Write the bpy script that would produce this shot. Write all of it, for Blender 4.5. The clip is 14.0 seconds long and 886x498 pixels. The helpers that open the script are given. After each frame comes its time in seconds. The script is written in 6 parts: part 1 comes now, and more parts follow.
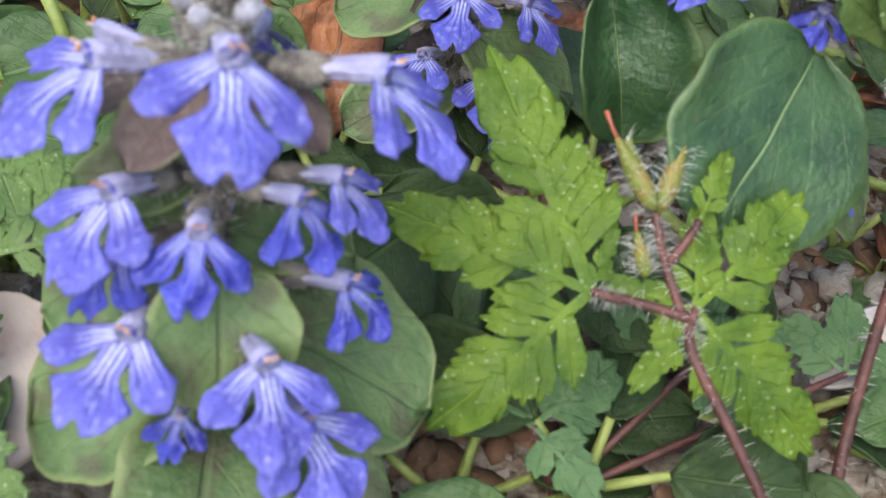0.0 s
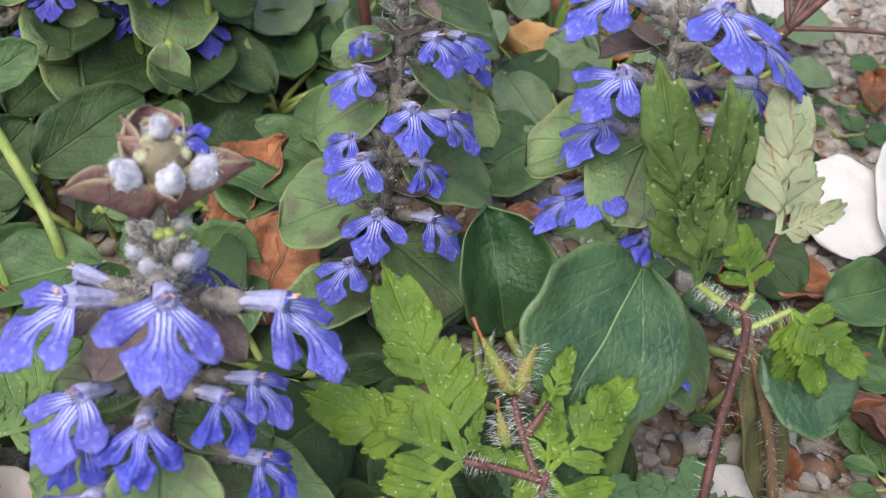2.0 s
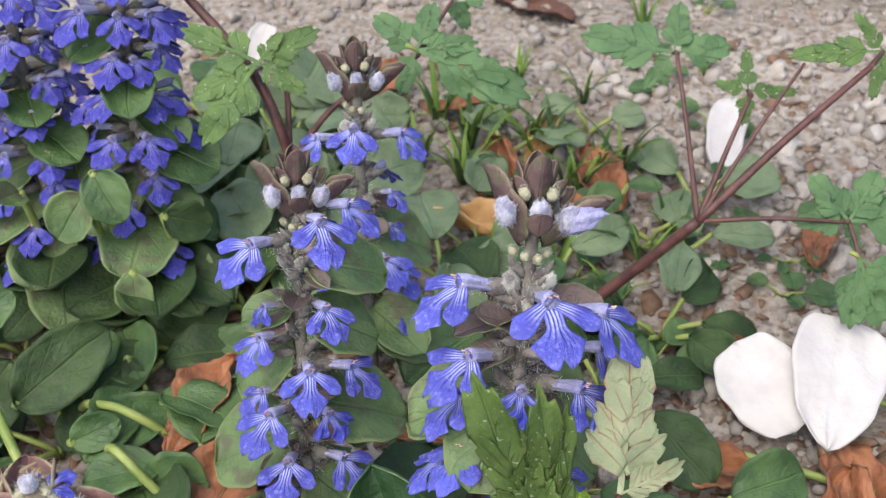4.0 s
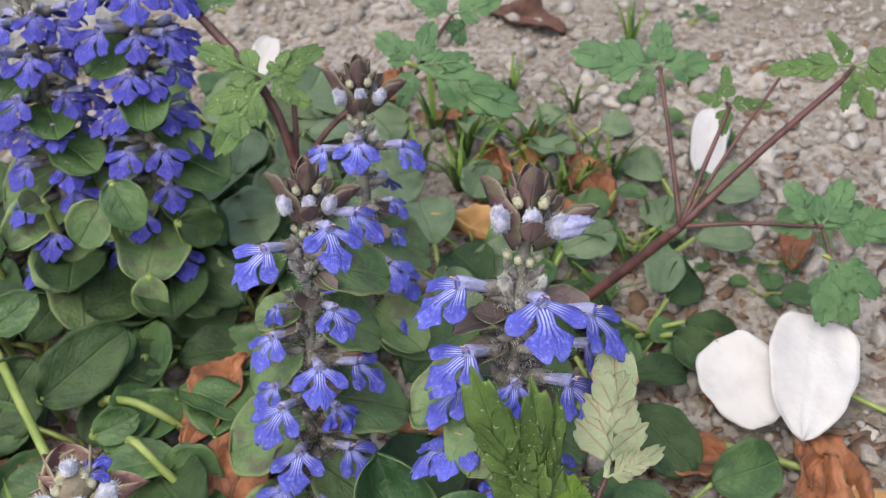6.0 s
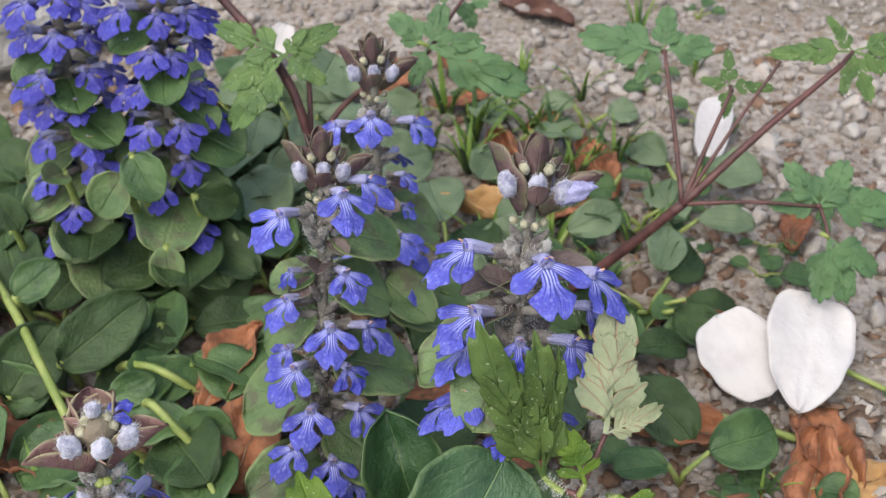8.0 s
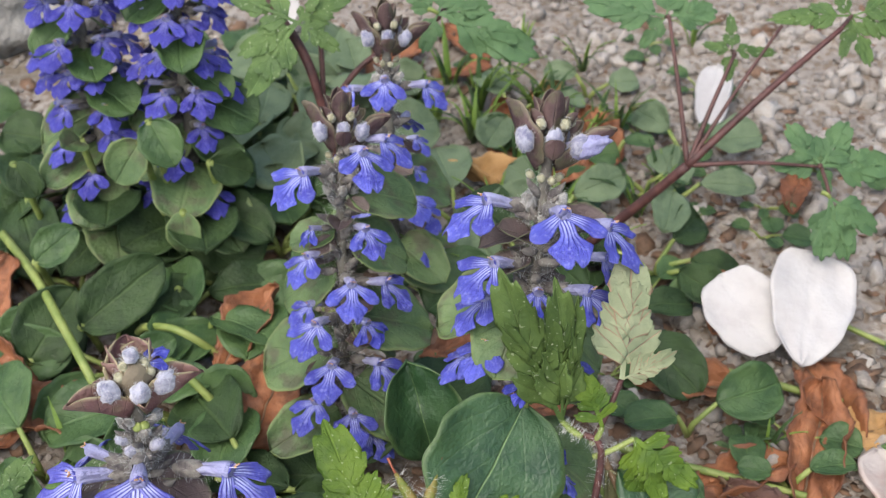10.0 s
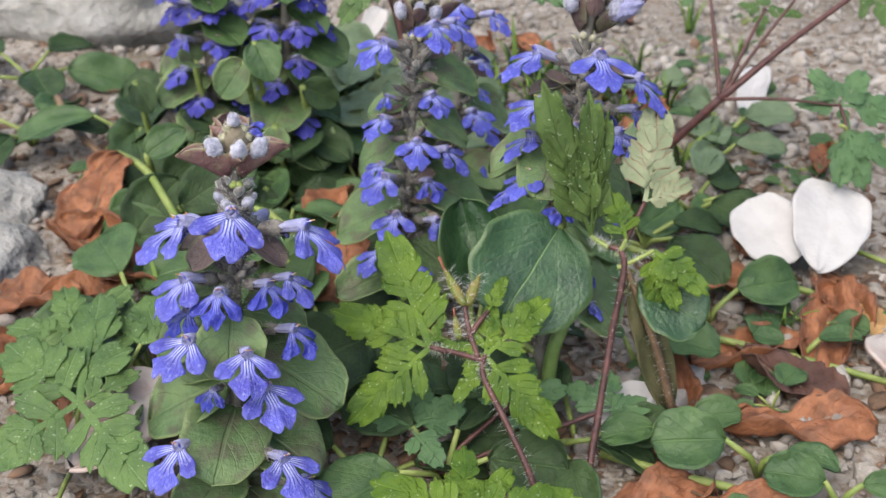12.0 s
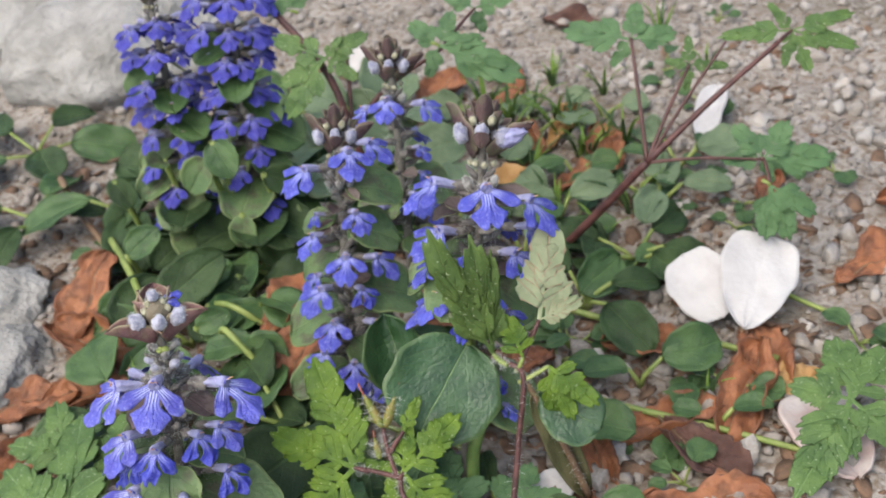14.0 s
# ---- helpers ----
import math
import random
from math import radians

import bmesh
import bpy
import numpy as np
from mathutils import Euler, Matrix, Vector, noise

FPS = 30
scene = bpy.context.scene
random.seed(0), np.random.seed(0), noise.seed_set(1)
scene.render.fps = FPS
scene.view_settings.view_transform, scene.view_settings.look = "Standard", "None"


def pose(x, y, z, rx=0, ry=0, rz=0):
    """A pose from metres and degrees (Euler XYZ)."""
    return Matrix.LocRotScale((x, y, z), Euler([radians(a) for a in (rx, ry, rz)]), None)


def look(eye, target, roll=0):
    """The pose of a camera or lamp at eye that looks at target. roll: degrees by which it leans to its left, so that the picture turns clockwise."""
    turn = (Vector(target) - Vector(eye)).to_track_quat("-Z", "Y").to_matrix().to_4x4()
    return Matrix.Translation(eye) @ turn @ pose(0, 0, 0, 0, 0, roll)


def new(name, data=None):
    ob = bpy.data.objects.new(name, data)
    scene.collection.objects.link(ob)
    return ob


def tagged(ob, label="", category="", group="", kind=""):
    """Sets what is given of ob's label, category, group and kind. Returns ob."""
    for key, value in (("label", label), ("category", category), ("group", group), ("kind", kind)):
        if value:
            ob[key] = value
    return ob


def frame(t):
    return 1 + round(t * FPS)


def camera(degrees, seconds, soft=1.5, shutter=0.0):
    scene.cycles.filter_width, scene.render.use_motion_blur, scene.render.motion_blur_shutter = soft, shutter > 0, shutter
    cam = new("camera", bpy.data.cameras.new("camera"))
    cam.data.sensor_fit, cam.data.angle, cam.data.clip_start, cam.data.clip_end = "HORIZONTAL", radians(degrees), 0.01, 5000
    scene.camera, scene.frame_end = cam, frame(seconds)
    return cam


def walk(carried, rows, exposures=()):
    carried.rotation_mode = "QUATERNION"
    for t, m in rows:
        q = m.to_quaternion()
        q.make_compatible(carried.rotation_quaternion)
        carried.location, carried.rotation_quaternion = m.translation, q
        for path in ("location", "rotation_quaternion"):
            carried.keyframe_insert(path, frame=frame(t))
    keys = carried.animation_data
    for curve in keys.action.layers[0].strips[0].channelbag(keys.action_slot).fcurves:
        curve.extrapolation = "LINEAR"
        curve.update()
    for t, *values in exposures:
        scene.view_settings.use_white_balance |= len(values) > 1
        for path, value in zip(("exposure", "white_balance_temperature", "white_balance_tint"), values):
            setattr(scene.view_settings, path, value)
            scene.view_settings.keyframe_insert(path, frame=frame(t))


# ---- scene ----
cam = camera(42.0, 14.0, soft=1.2)
cam.data.dof.use_dof = True
cam.data.dof.focus_distance = 0.157
cam.data.dof.aperture_fstop = 58.0
PATH = [
    (0, (0.00811, -0.06113, 0.09895), (0.02605, 0.07122, -0.04992), 8.29),
    (0.5, (0.01177, -0.07563, 0.11655), (0.01724, 0.06416, -0.02638), 5.23),
    (1, (0.01410, -0.07914, 0.12267), (0.02198, 0.06330, -0.01750), 5.58),
    (1.5, (0.01481, -0.08002, 0.12431), (0.02605, 0.06633, -0.01154), 5.71),
    (2, (0.01770, -0.07751, 0.12429), (0.03244, 0.07210, -0.00762), 5.87),
    (2.5, (0.02279, -0.07373, 0.12997), (0.03721, 0.08035, 0.00327), 4.97),
    (3, (0.03283, -0.07186, 0.13884), (0.04124, 0.08573, 0.01597), 3.01),
    (3.5, (0.04808, -0.06388, 0.15019), (0.04160, 0.08916, 0.02160), -2.35),
    (3.7, (0.04902, -0.06514, 0.15779), (0.04299, 0.08568, 0.02658), -3.08),
    (5.8, (0.04900, -0.07695, 0.16720), (0.04346, 0.07467, 0.03688), -2.93),
    (6, (0.04854, -0.07752, 0.16983), (0.04363, 0.07361, 0.03892), -2.99),
    (6.5, (0.04878, -0.07945, 0.17403), (0.04351, 0.07076, 0.04208), -3.10),
    (7, (0.04680, -0.08538, 0.17413), (0.04086, 0.06622, 0.04382), -2.51),
    (7.5, (0.04745, -0.08418, 0.17367), (0.04194, 0.06638, 0.04214), -2.70),
    (7.7, (0.04876, -0.08521, 0.17209), (0.04226, 0.06600, 0.04134), -2.61),
    (9.8, (0.04278, -0.09071, 0.16407), (0.04088, 0.06242, 0.03543), -1.83),
    (10, (0.04338, -0.09441, 0.16920), (0.03949, 0.05621, 0.03768), -2.48),
    (10.5, (0.04060, -0.10646, 0.17411), (0.03543, 0.04266, 0.04093), -3.35),
    (11, (0.04088, -0.13393, 0.16263), (0.03071, 0.02218, 0.03802), -2.48),
    (11.5, (0.04180, -0.15156, 0.14504), (0.02871, 0.01268, 0.03166), -1.62),
    (12, (0.04788, -0.15275, 0.14026), (0.03159, 0.01577, 0.03380), -1.43),
    (12.5, (0.05891, -0.14669, 0.15580), (0.03771, 0.01816, 0.04456), -4.48),
    (13, (0.07080, -0.13562, 0.17070), (0.04355, 0.02440, 0.05386), -7.46),
    (13.5, (0.07528, -0.13823, 0.17570), (0.04792, 0.02122, 0.05811), -8.12),
    (14, (0.08666, -0.13974, 0.18448), (0.05204, 0.01576, 0.06357), -10.56),
]
walk(cam, [(t, look(eye, target, roll)) for t, eye, target, roll in PATH], [(0.0, 1.22, 6500.0, 3.5), (1.5, 1.13, 6500.0, 4.5), (2.6, 1.08, 6500.0, 5.0), (3.7, 1.10, 6500.0, 5.5), (6.0, 0.94, 6500.0, 5.0), (10.0, 0.95, 6500.0, 5.0), (11.5, 0.98, 6500.0, 4.0), (14.0, 0.96, 6500.0, 4.0)])

# ---- daylight: a bright overcast sky ----
world = bpy.data.worlds.new("overcast_sky")
scene.world = world
world.use_nodes = True
wt = world.node_tree
wt.nodes.clear()
sky = wt.nodes.new("ShaderNodeTexSky")
sky.sky_type = "NISHITA"
sky.sun_disc = False
sky.sun_elevation = radians(58)
sky.sun_rotation = radians(215)
sky.dust_density = 4.0
sky_bg = wt.nodes.new("ShaderNodeBackground")
sky_bg.inputs["Strength"].default_value = 0.14
sky_out = wt.nodes.new("ShaderNodeOutputWorld")
wt.links.new(sky.outputs[0], sky_bg.inputs["Color"])
wt.links.new(sky_bg.outputs[0], sky_out.inputs["Surface"])
sun = new("sun", bpy.data.lights.new("sun", "SUN"))
sun.data.energy = 1.5
sun.data.angle = radians(80)
sun.data.color = (1.0, 0.93, 0.84)
sun.matrix_world = look((-0.25, -0.45, 1.0), (0, 0, 0))

# ---- material tools ----
class Nodes:
    """A short way to write a node material."""

    def __init__(self, name):
        self.mat = bpy.data.materials.new(name)
        self.mat.use_nodes = True
        self.tree = self.mat.node_tree
        self.tree.nodes.clear()

    def node(self, kind, **values):
        made = self.tree.nodes.new("ShaderNode" + kind)
        for key, value in values.items():
            self.put(made.inputs[key.replace("_", " ")], value)
        return made

    def put(self, socket, value):
        if isinstance(value, bpy.types.NodeSocket):
            self.tree.links.new(value, socket)
        elif isinstance(value, tuple) and len(value) == 3 and socket.type == "RGBA":
            socket.default_value = (*value, 1)
        else:
            socket.default_value = value

    def calc(self, op, a, b=0.0):
        made = self.tree.nodes.new("ShaderNodeMath")
        made.operation = op
        self.put(made.inputs[0], a)
        self.put(made.inputs[1], b)
        return made.outputs[0]

    def ramp(self, value, low, high, a=0.0, b=1.0):
        made = self.tree.nodes.new("ShaderNodeMapRange")
        made.interpolation_type = "SMOOTHSTEP"
        for n, v in enumerate((value, low, high, a, b)):
            self.put(made.inputs[n], v)
        return made.outputs[0]

    def mix(self, f, a, b):
        made = self.tree.nodes.new("ShaderNodeMix")
        made.data_type = "RGBA"
        self.put(made.inputs[0], f)
        self.put(made.inputs[6], a)
        self.put(made.inputs[7], b)
        return made.outputs[2]

    def noise(self, size, detail=3.0, kind="Object"):
        """Noise with spots of about that many metres."""
        at = self.tree.nodes.new("ShaderNodeTexCoord").outputs[kind] if kind != "World" else self.tree.nodes.new("ShaderNodeNewGeometry").outputs["Position"]
        return self.node("TexNoise", Vector=at, Scale=1.0 / size, Detail=detail).outputs[0]

    def uv(self):
        split = self.node("SeparateXYZ", Vector=self.tree.nodes.new("ShaderNodeTexCoord").outputs["UV"])
        return split.outputs[0], split.outputs[1]

    def chance(self):
        return self.tree.nodes.new("ShaderNodeObjectInfo").outputs["Random"]

    def island(self):
        return self.tree.nodes.new("ShaderNodeNewGeometry").outputs["Random Per Island"]

    def finish(self, colour, rough=0.5, height=None, depth=0.0002, see=0.0, see_colour=None, spec=0.5, sheen=0.0):
        bsdf = self.node("BsdfPrincipled", Base_Color=colour, Roughness=rough)
        bsdf.inputs["Specular IOR Level"].default_value = spec
        if sheen:
            bsdf.inputs["Sheen Weight"].default_value = sheen
        if height is not None:
            bump = self.node("Bump", Height=height, Distance=depth)
            bump.inputs["Strength"].default_value = 0.8
            self.tree.links.new(bump.outputs[0], bsdf.inputs["Normal"])
        last = bsdf.outputs[0]
        if see:
            thin = self.node("BsdfTranslucent", Color=see_colour if see_colour is not None else colour)
            blend = self.node("MixShader", Fac=see)
            self.tree.links.new(last, blend.inputs[1])
            self.tree.links.new(thin.outputs[0], blend.inputs[2])
            last = blend.outputs[0]
        out = self.node("OutputMaterial")
        self.tree.links.new(last, out.inputs["Surface"])
        return self.mat


def veins(k, count=6.0, slant=0.35, fine=0.12, rib=0.07, fade=2.0):
    """Masks of a leaf's midrib and side veins from its UV."""
    u, v = k.uv()
    side = k.calc("MULTIPLY", k.calc("ABSOLUTE", k.calc("SUBTRACT", v, 0.5)), 2.0)
    mid = k.calc("MULTIPLY", k.ramp(side, rib * 0.3, rib, 1.0, 0.0), k.ramp(u, fade - 0.35, fade, 1.0, 0.0))
    run = k.calc("FRACT", k.calc("MULTIPLY", k.calc("SUBTRACT", u, k.calc("MULTIPLY", side, slant)), count))
    tri = k.calc("MULTIPLY", k.calc("ABSOLUTE", k.calc("SUBTRACT", run, 0.5)), 2.0)
    ribs = k.ramp(tri, 1.0 - fine, 1.0)
    return u, side, mid, ribs


def leaf_material(name, dark, light, vein, count=6.0, slant=0.4, rough=0.45, see=0.15, edge=None, blotch=None, spots=0.0, grain=0.0012, vein_mix=0.22, spec=0.4, rib=0.07, fade=2.0, side_veins=0.3):
    k = Nodes(name)
    u, side, mid, ribs = veins(k, count, slant, 0.12, rib, fade)
    body = k.mix(k.ramp(k.noise(0.006, 4.0, "World"), 0.35, 0.65), dark, light)
    body = k.mix(k.calc("MULTIPLY", k.ramp(k.noise(grain, 3.0, "World"), 0.3, 0.75), 0.35), body, light)
    shift = k.calc("MULTIPLY", k.chance(), 0.35)
    body = k.mix(shift, body, k.mix(0.5, dark, light))
    if blotch is not None:
        body = k.mix(k.calc("MULTIPLY", k.ramp(k.noise(0.004, 3.0, "World"), 0.48, 0.68), 0.75), body, blotch)
    if edge is not None:
        body = k.mix(k.calc("MULTIPLY", k.ramp(side, 0.86, 1.0), 0.8), body, edge)
    line = k.calc("MAXIMUM", mid, k.calc("MULTIPLY", ribs, side_veins))
    body = k.mix(k.calc("MULTIPLY", line, vein_mix), body, vein)
    if spots:
        body = k.mix(k.calc("MULTIPLY", k.ramp(k.noise(0.00055, 0.0, "World"), 0.74, 0.8), spots), body, (0.7, 0.75, 0.55))
    high = k.calc("ADD", k.calc("MULTIPLY", line, -0.8), k.calc("MULTIPLY", k.noise(0.0008, 5.0, "World"), 1.1))
    return k.finish(body, k.ramp(k.noise(0.002, 3.0, "World"), 0.3, 0.7, rough - 0.08, rough + 0.15), high, 0.00035, see, k.mix(0.5, body, light), spec)


def petal_material(name, blue, deep, pale):
    k = Nodes(name)
    u, v = k.uv()
    wave = k.calc("MULTIPLY", k.calc("SUBTRACT", k.noise(0.0022, 2.0, "World"), 0.5), 0.12)
    across = k.calc("ADD", v, wave)
    stripe = k.calc("MULTIPLY", k.calc("ABSOLUTE", k.calc("SUBTRACT", k.calc("FRACT", k.calc("MULTIPLY", across, 5.0)), 0.5)), 2.0)
    fine = k.calc("MULTIPLY", k.calc("ABSOLUTE", k.calc("SUBTRACT", k.calc("FRACT", k.calc("MULTIPLY", across, 13.0)), 0.5)), 2.0)
    middle = k.ramp(k.calc("ABSOLUTE", k.calc("SUBTRACT", v, 0.5)), 0.20, 0.45, 1.0, 0.25)
    line = k.calc("MULTIPLY", k.calc("MULTIPLY", k.ramp(stripe, 0.74, 0.98), k.ramp(u, 0.38, 0.72, 1.0, 0.12)), middle)
    line = k.calc("MAXIMUM", line, k.calc("MULTIPLY", k.calc("MULTIPLY", k.ramp(fine, 0.7, 1.0), k.ramp(u, 0.4, 0.6)), 0.22))
    glow = k.calc("MULTIPLY", k.calc("MULTIPLY", k.ramp(u, 0.12, 0.62, 1.0, 0.0), k.ramp(stripe, 0.25, 0.75, 1.0, 0.15)), middle)
    body = k.mix(k.ramp(k.noise(0.003, 4.0, "World"), 0.3, 0.7), blue, k.mix(0.4, blue, deep))
    body = k.mix(k.calc("MULTIPLY", k.chance(), 0.3), body, deep)
    body = k.mix(k.calc("MULTIPLY", k.ramp(u, 0.7, 1.0), 0.25), body, k.mix(0.3, blue, pale))
    body = k.mix(k.calc("MULTIPLY", glow, 0.9), body, pale)
    body = k.mix(k.calc("MULTIPLY", line, 0.85), body, deep)
    body = k.mix(k.calc("MULTIPLY", k.ramp(k.noise(0.0007, 2.0, "World"), 0.5, 0.8), 0.3), body, pale)
    high = k.calc("ADD", k.calc("MULTIPLY", line, -1.0), k.calc("MULTIPLY", k.noise(0.0006, 5.0, "World"), 1.6))
    return k.finish(body, 0.55, high, 0.0004, 0.22, body, 0.3)


def plain_material(name, a, b, size=0.003, rough=0.6, depth=0.0002, see=0.0, fine=0.0006, sheen=0.0, spec=0.4):
    k = Nodes(name)
    body = k.mix(k.ramp(k.noise(size, 4.0, "World"), 0.35, 0.65), a, b)
    body = k.mix(k.calc("MULTIPLY", k.chance(), 0.3), body, k.mix(0.5, a, b))
    small = k.noise(fine, 4.0, "World")
    body = k.mix(k.calc("MULTIPLY", k.ramp(small, 0.4, 0.7), 0.3), body, b)
    return k.finish(body, rough, small, depth, see, None, spec, sheen)


PETAL = petal_material("bugle_petal", (0.150, 0.160, 0.66), (0.045, 0.03, 0.27), (0.60, 0.63, 0.92))
PETAL_MID = petal_material("bugle_petal_mid", (0.110, 0.125, 0.60), (0.035, 0.025, 0.24), (0.50, 0.53, 0.88))
# Darker copy of the petal for the far spikes: shade put into its colour.
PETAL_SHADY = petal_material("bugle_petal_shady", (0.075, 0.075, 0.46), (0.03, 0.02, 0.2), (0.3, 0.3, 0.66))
PETAL_DEEP = petal_material("bugle_petal_deep", (0.075, 0.095, 0.58), (0.025, 0.015, 0.20), (0.42, 0.44, 0.82))
TUBE = petal_material("bugle_tube", (0.40, 0.41, 0.66), (0.26, 0.24, 0.46), (0.64, 0.65, 0.84))
ANTHER = plain_material("anther", (0.34, 0.15, 0.07), (0.60, 0.40, 0.26), 0.001, 0.6)
FILAMENT = plain_material("filament", (0.30, 0.28, 0.6), (0.5, 0.48, 0.75), 0.001, 0.6)
CALYX = plain_material("calyx", (0.055, 0.045, 0.050), (0.19, 0.175, 0.16), 0.0016, 0.8, 0.0003, 0.0, 0.0005, 0.08)
CALYX_PALE = plain_material("calyx_pale", (0.085, 0.078, 0.075), (0.33, 0.32, 0.31), 0.0014, 0.9, 0.0004, 0.0, 0.0004, 0.4)
WOOL_GREY = plain_material("woolly_grey_bud", (0.15, 0.15, 0.25), (0.40, 0.40, 0.50), 0.0012, 0.95, 0.0003, 0.1, 0.0003, 0.4)
WOOL = plain_material("woolly_bud", (0.19, 0.19, 0.28), (0.45, 0.45, 0.55), 0.0012, 0.95, 0.0003, 0.1, 0.0003, 0.6)
CREAM = plain_material("cream_bud", (0.20, 0.19, 0.12), (0.42, 0.40, 0.29), 0.0012, 0.9, 0.0003, 0.1, 0.0004)
HAIR = plain_material("plant_hair", (0.66, 0.66, 0.66), (0.8, 0.8, 0.8), 0.002, 0.6, 0.0, 0.5)
STEM = plain_material("bugle_stem", (0.07, 0.06, 0.055), (0.15, 0.14, 0.12), 0.003, 0.75)
GREEN_STEM = plain_material("green_stem", (0.13, 0.18, 0.04), (0.23, 0.27, 0.08), 0.004, 0.5, 0.0002)
STALK_GREEN = plain_material("stalk_green", (0.07, 0.12, 0.03), (0.13, 0.19, 0.055), 0.004, 0.45, 0.0002)
RED_STEM = plain_material("red_stem", (0.042, 0.016, 0.016), (0.10, 0.04, 0.036), 0.003, 0.5, 0.0002)
BROWN_STEM = plain_material("brown_stem", (0.10, 0.06, 0.04), (0.17, 0.11, 0.065), 0.003, 0.6, 0.0002)
DARK_STEM = plain_material("dark_red_stem", (0.05, 0.022, 0.02), (0.10, 0.045, 0.04), 0.003, 0.55, 0.0002)
BRACT = leaf_material("bract", (0.046, 0.025, 0.030), (0.120, 0.074, 0.072), (0.13, 0.10, 0.08), 5, 0.3, 0.55, 0.1, (0.19, 0.16, 0.11), (0.09, 0.09, 0.05), 0.0, 0.001, 0.3)
PINK_BRACT = leaf_material("pink_bract", (0.105, 0.045, 0.052), (0.235, 0.135, 0.125), (0.24, 0.17, 0.13), 5, 0.3, 0.5, 0.12, (0.30, 0.27, 0.16), (0.17, 0.13, 0.09), 0.0, 0.001, 0.3)
DARK_BRACT = leaf_material("dark_bract", (0.075, 0.05, 0.055), (0.13, 0.10, 0.095), (0.15, 0.12, 0.11), 5, 0.3, 0.6, 0.1, (0.13, 0.15, 0.08))
BUGLE_LEAF = leaf_material("bugle_leaf", (0.058, 0.108, 0.042), (0.132, 0.195, 0.078), (0.14, 0.19, 0.09), 4, 0.55, 0.5, 0.15, (0.19, 0.24, 0.10), (0.088, 0.080, 0.055))
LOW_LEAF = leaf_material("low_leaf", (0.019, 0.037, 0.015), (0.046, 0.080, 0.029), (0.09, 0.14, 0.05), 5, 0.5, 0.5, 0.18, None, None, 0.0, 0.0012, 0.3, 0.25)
GLOSSY_LEAF = leaf_material("glossy_leaf", (0.016, 0.048, 0.019), (0.040, 0.088, 0.034), (0.20, 0.30, 0.12), 2.6, 1.0, 0.36, 0.08, (0.08, 0.13, 0.045), None, 0.0, 0.0015, 0.6, 0.55, 0.022, 1.0, 0.14)
BRIGHT_LEAF = leaf_material("herb_leaf_bright", (0.038, 0.086, 0.009), (0.118, 0.190, 0.019), (0.17, 0.27, 0.04), 4, 0.9, 0.5, 0.2, None, None, 0.22, 0.001, 0.45, 0.3)
HERB_LEAF = leaf_material("herb_leaf", (0.050, 0.098, 0.027), (0.102, 0.170, 0.046), (0.20, 0.31, 0.13), 4, 0.9, 0.55, 0.15, None, None, 0.25, 0.001, 0.4)
FAR_LEAF = leaf_material("herb_leaf_far", (0.058, 0.118, 0.05), (0.10, 0.182, 0.074), (0.12, 0.24, 0.1), 9, 0.8, 0.55, 0.15)
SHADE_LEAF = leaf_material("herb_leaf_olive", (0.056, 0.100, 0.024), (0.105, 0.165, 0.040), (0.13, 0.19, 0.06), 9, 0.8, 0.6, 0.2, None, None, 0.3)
PALE_LEAF = leaf_material("herb_leaf_pale", (0.22, 0.265, 0.15), (0.33, 0.355, 0.22), (0.40, 0.22, 0.17), 8, 0.8, 0.6, 0.2, (0.38, 0.2, 0.15), None, 0.0, 0.001, 0.6)
FRESH_LEAF = leaf_material("fresh_leaf", (0.031, 0.070, 0.024), (0.080, 0.140, 0.048), (0.15, 0.25, 0.09), 5, 0.5, 0.45, 0.2)
SOFT_LEAF = leaf_material("soft_leaf", (0.095, 0.140, 0.076), (0.165, 0.220, 0.125), (0.17, 0.25, 0.12), 5, 0.5, 0.55, 0.2)
WITHERED_LEAF = leaf_material("withered_leaf", (0.070, 0.078, 0.030), (0.130, 0.118, 0.060), (0.13, 0.08, 0.05), 9, 0.6, 0.6, 0.15)
GRASS = leaf_material("grass", (0.11, 0.20, 0.035), (0.20, 0.31, 0.06), (0.2, 0.3, 0.1), 5, 0.1, 0.5, 0.25)
DEAD_LEAF = leaf_material("dead_leaf", (0.17, 0.06, 0.028), (0.32, 0.13, 0.06), (0.16, 0.06, 0.03), 7, 0.6, 0.55, 0.08, (0.13, 0.05, 0.025), (0.095, 0.04, 0.022), 0.0, 0.0015, 0.15)
DARK_DEAD_LEAF = leaf_material("dark_dead_leaf", (0.050, 0.024, 0.020), (0.105, 0.050, 0.038), (0.05, 0.03, 0.025), 7, 0.6, 0.7, 0.05)
TAN_LEAF = leaf_material("tan_leaf", (0.35, 0.19, 0.07), (0.50, 0.30, 0.13), (0.3, 0.15, 0.06), 7, 0.6, 0.6, 0.1)
WHITE_PETAL = plain_material("white_petal", (0.45, 0.425, 0.43), (0.52, 0.50, 0.505), 0.006, 0.5, 0.0003, 0.15, 0.0012, 0.0, 0.3)
PINK_PETAL = plain_material("pink_petal", (0.52, 0.37, 0.34), (0.60, 0.54, 0.52), 0.008, 0.5, 0.0003, 0.15, 0.0012, 0.0, 0.3)
POD = plain_material("seed_pod", (0.12, 0.17, 0.03), (0.21, 0.15, 0.045), 0.002, 0.5, 0.0003, 0.1)
POD_TIP = plain_material("pod_tip", (0.20, 0.05, 0.03), (0.3, 0.1, 0.06), 0.001, 0.5)


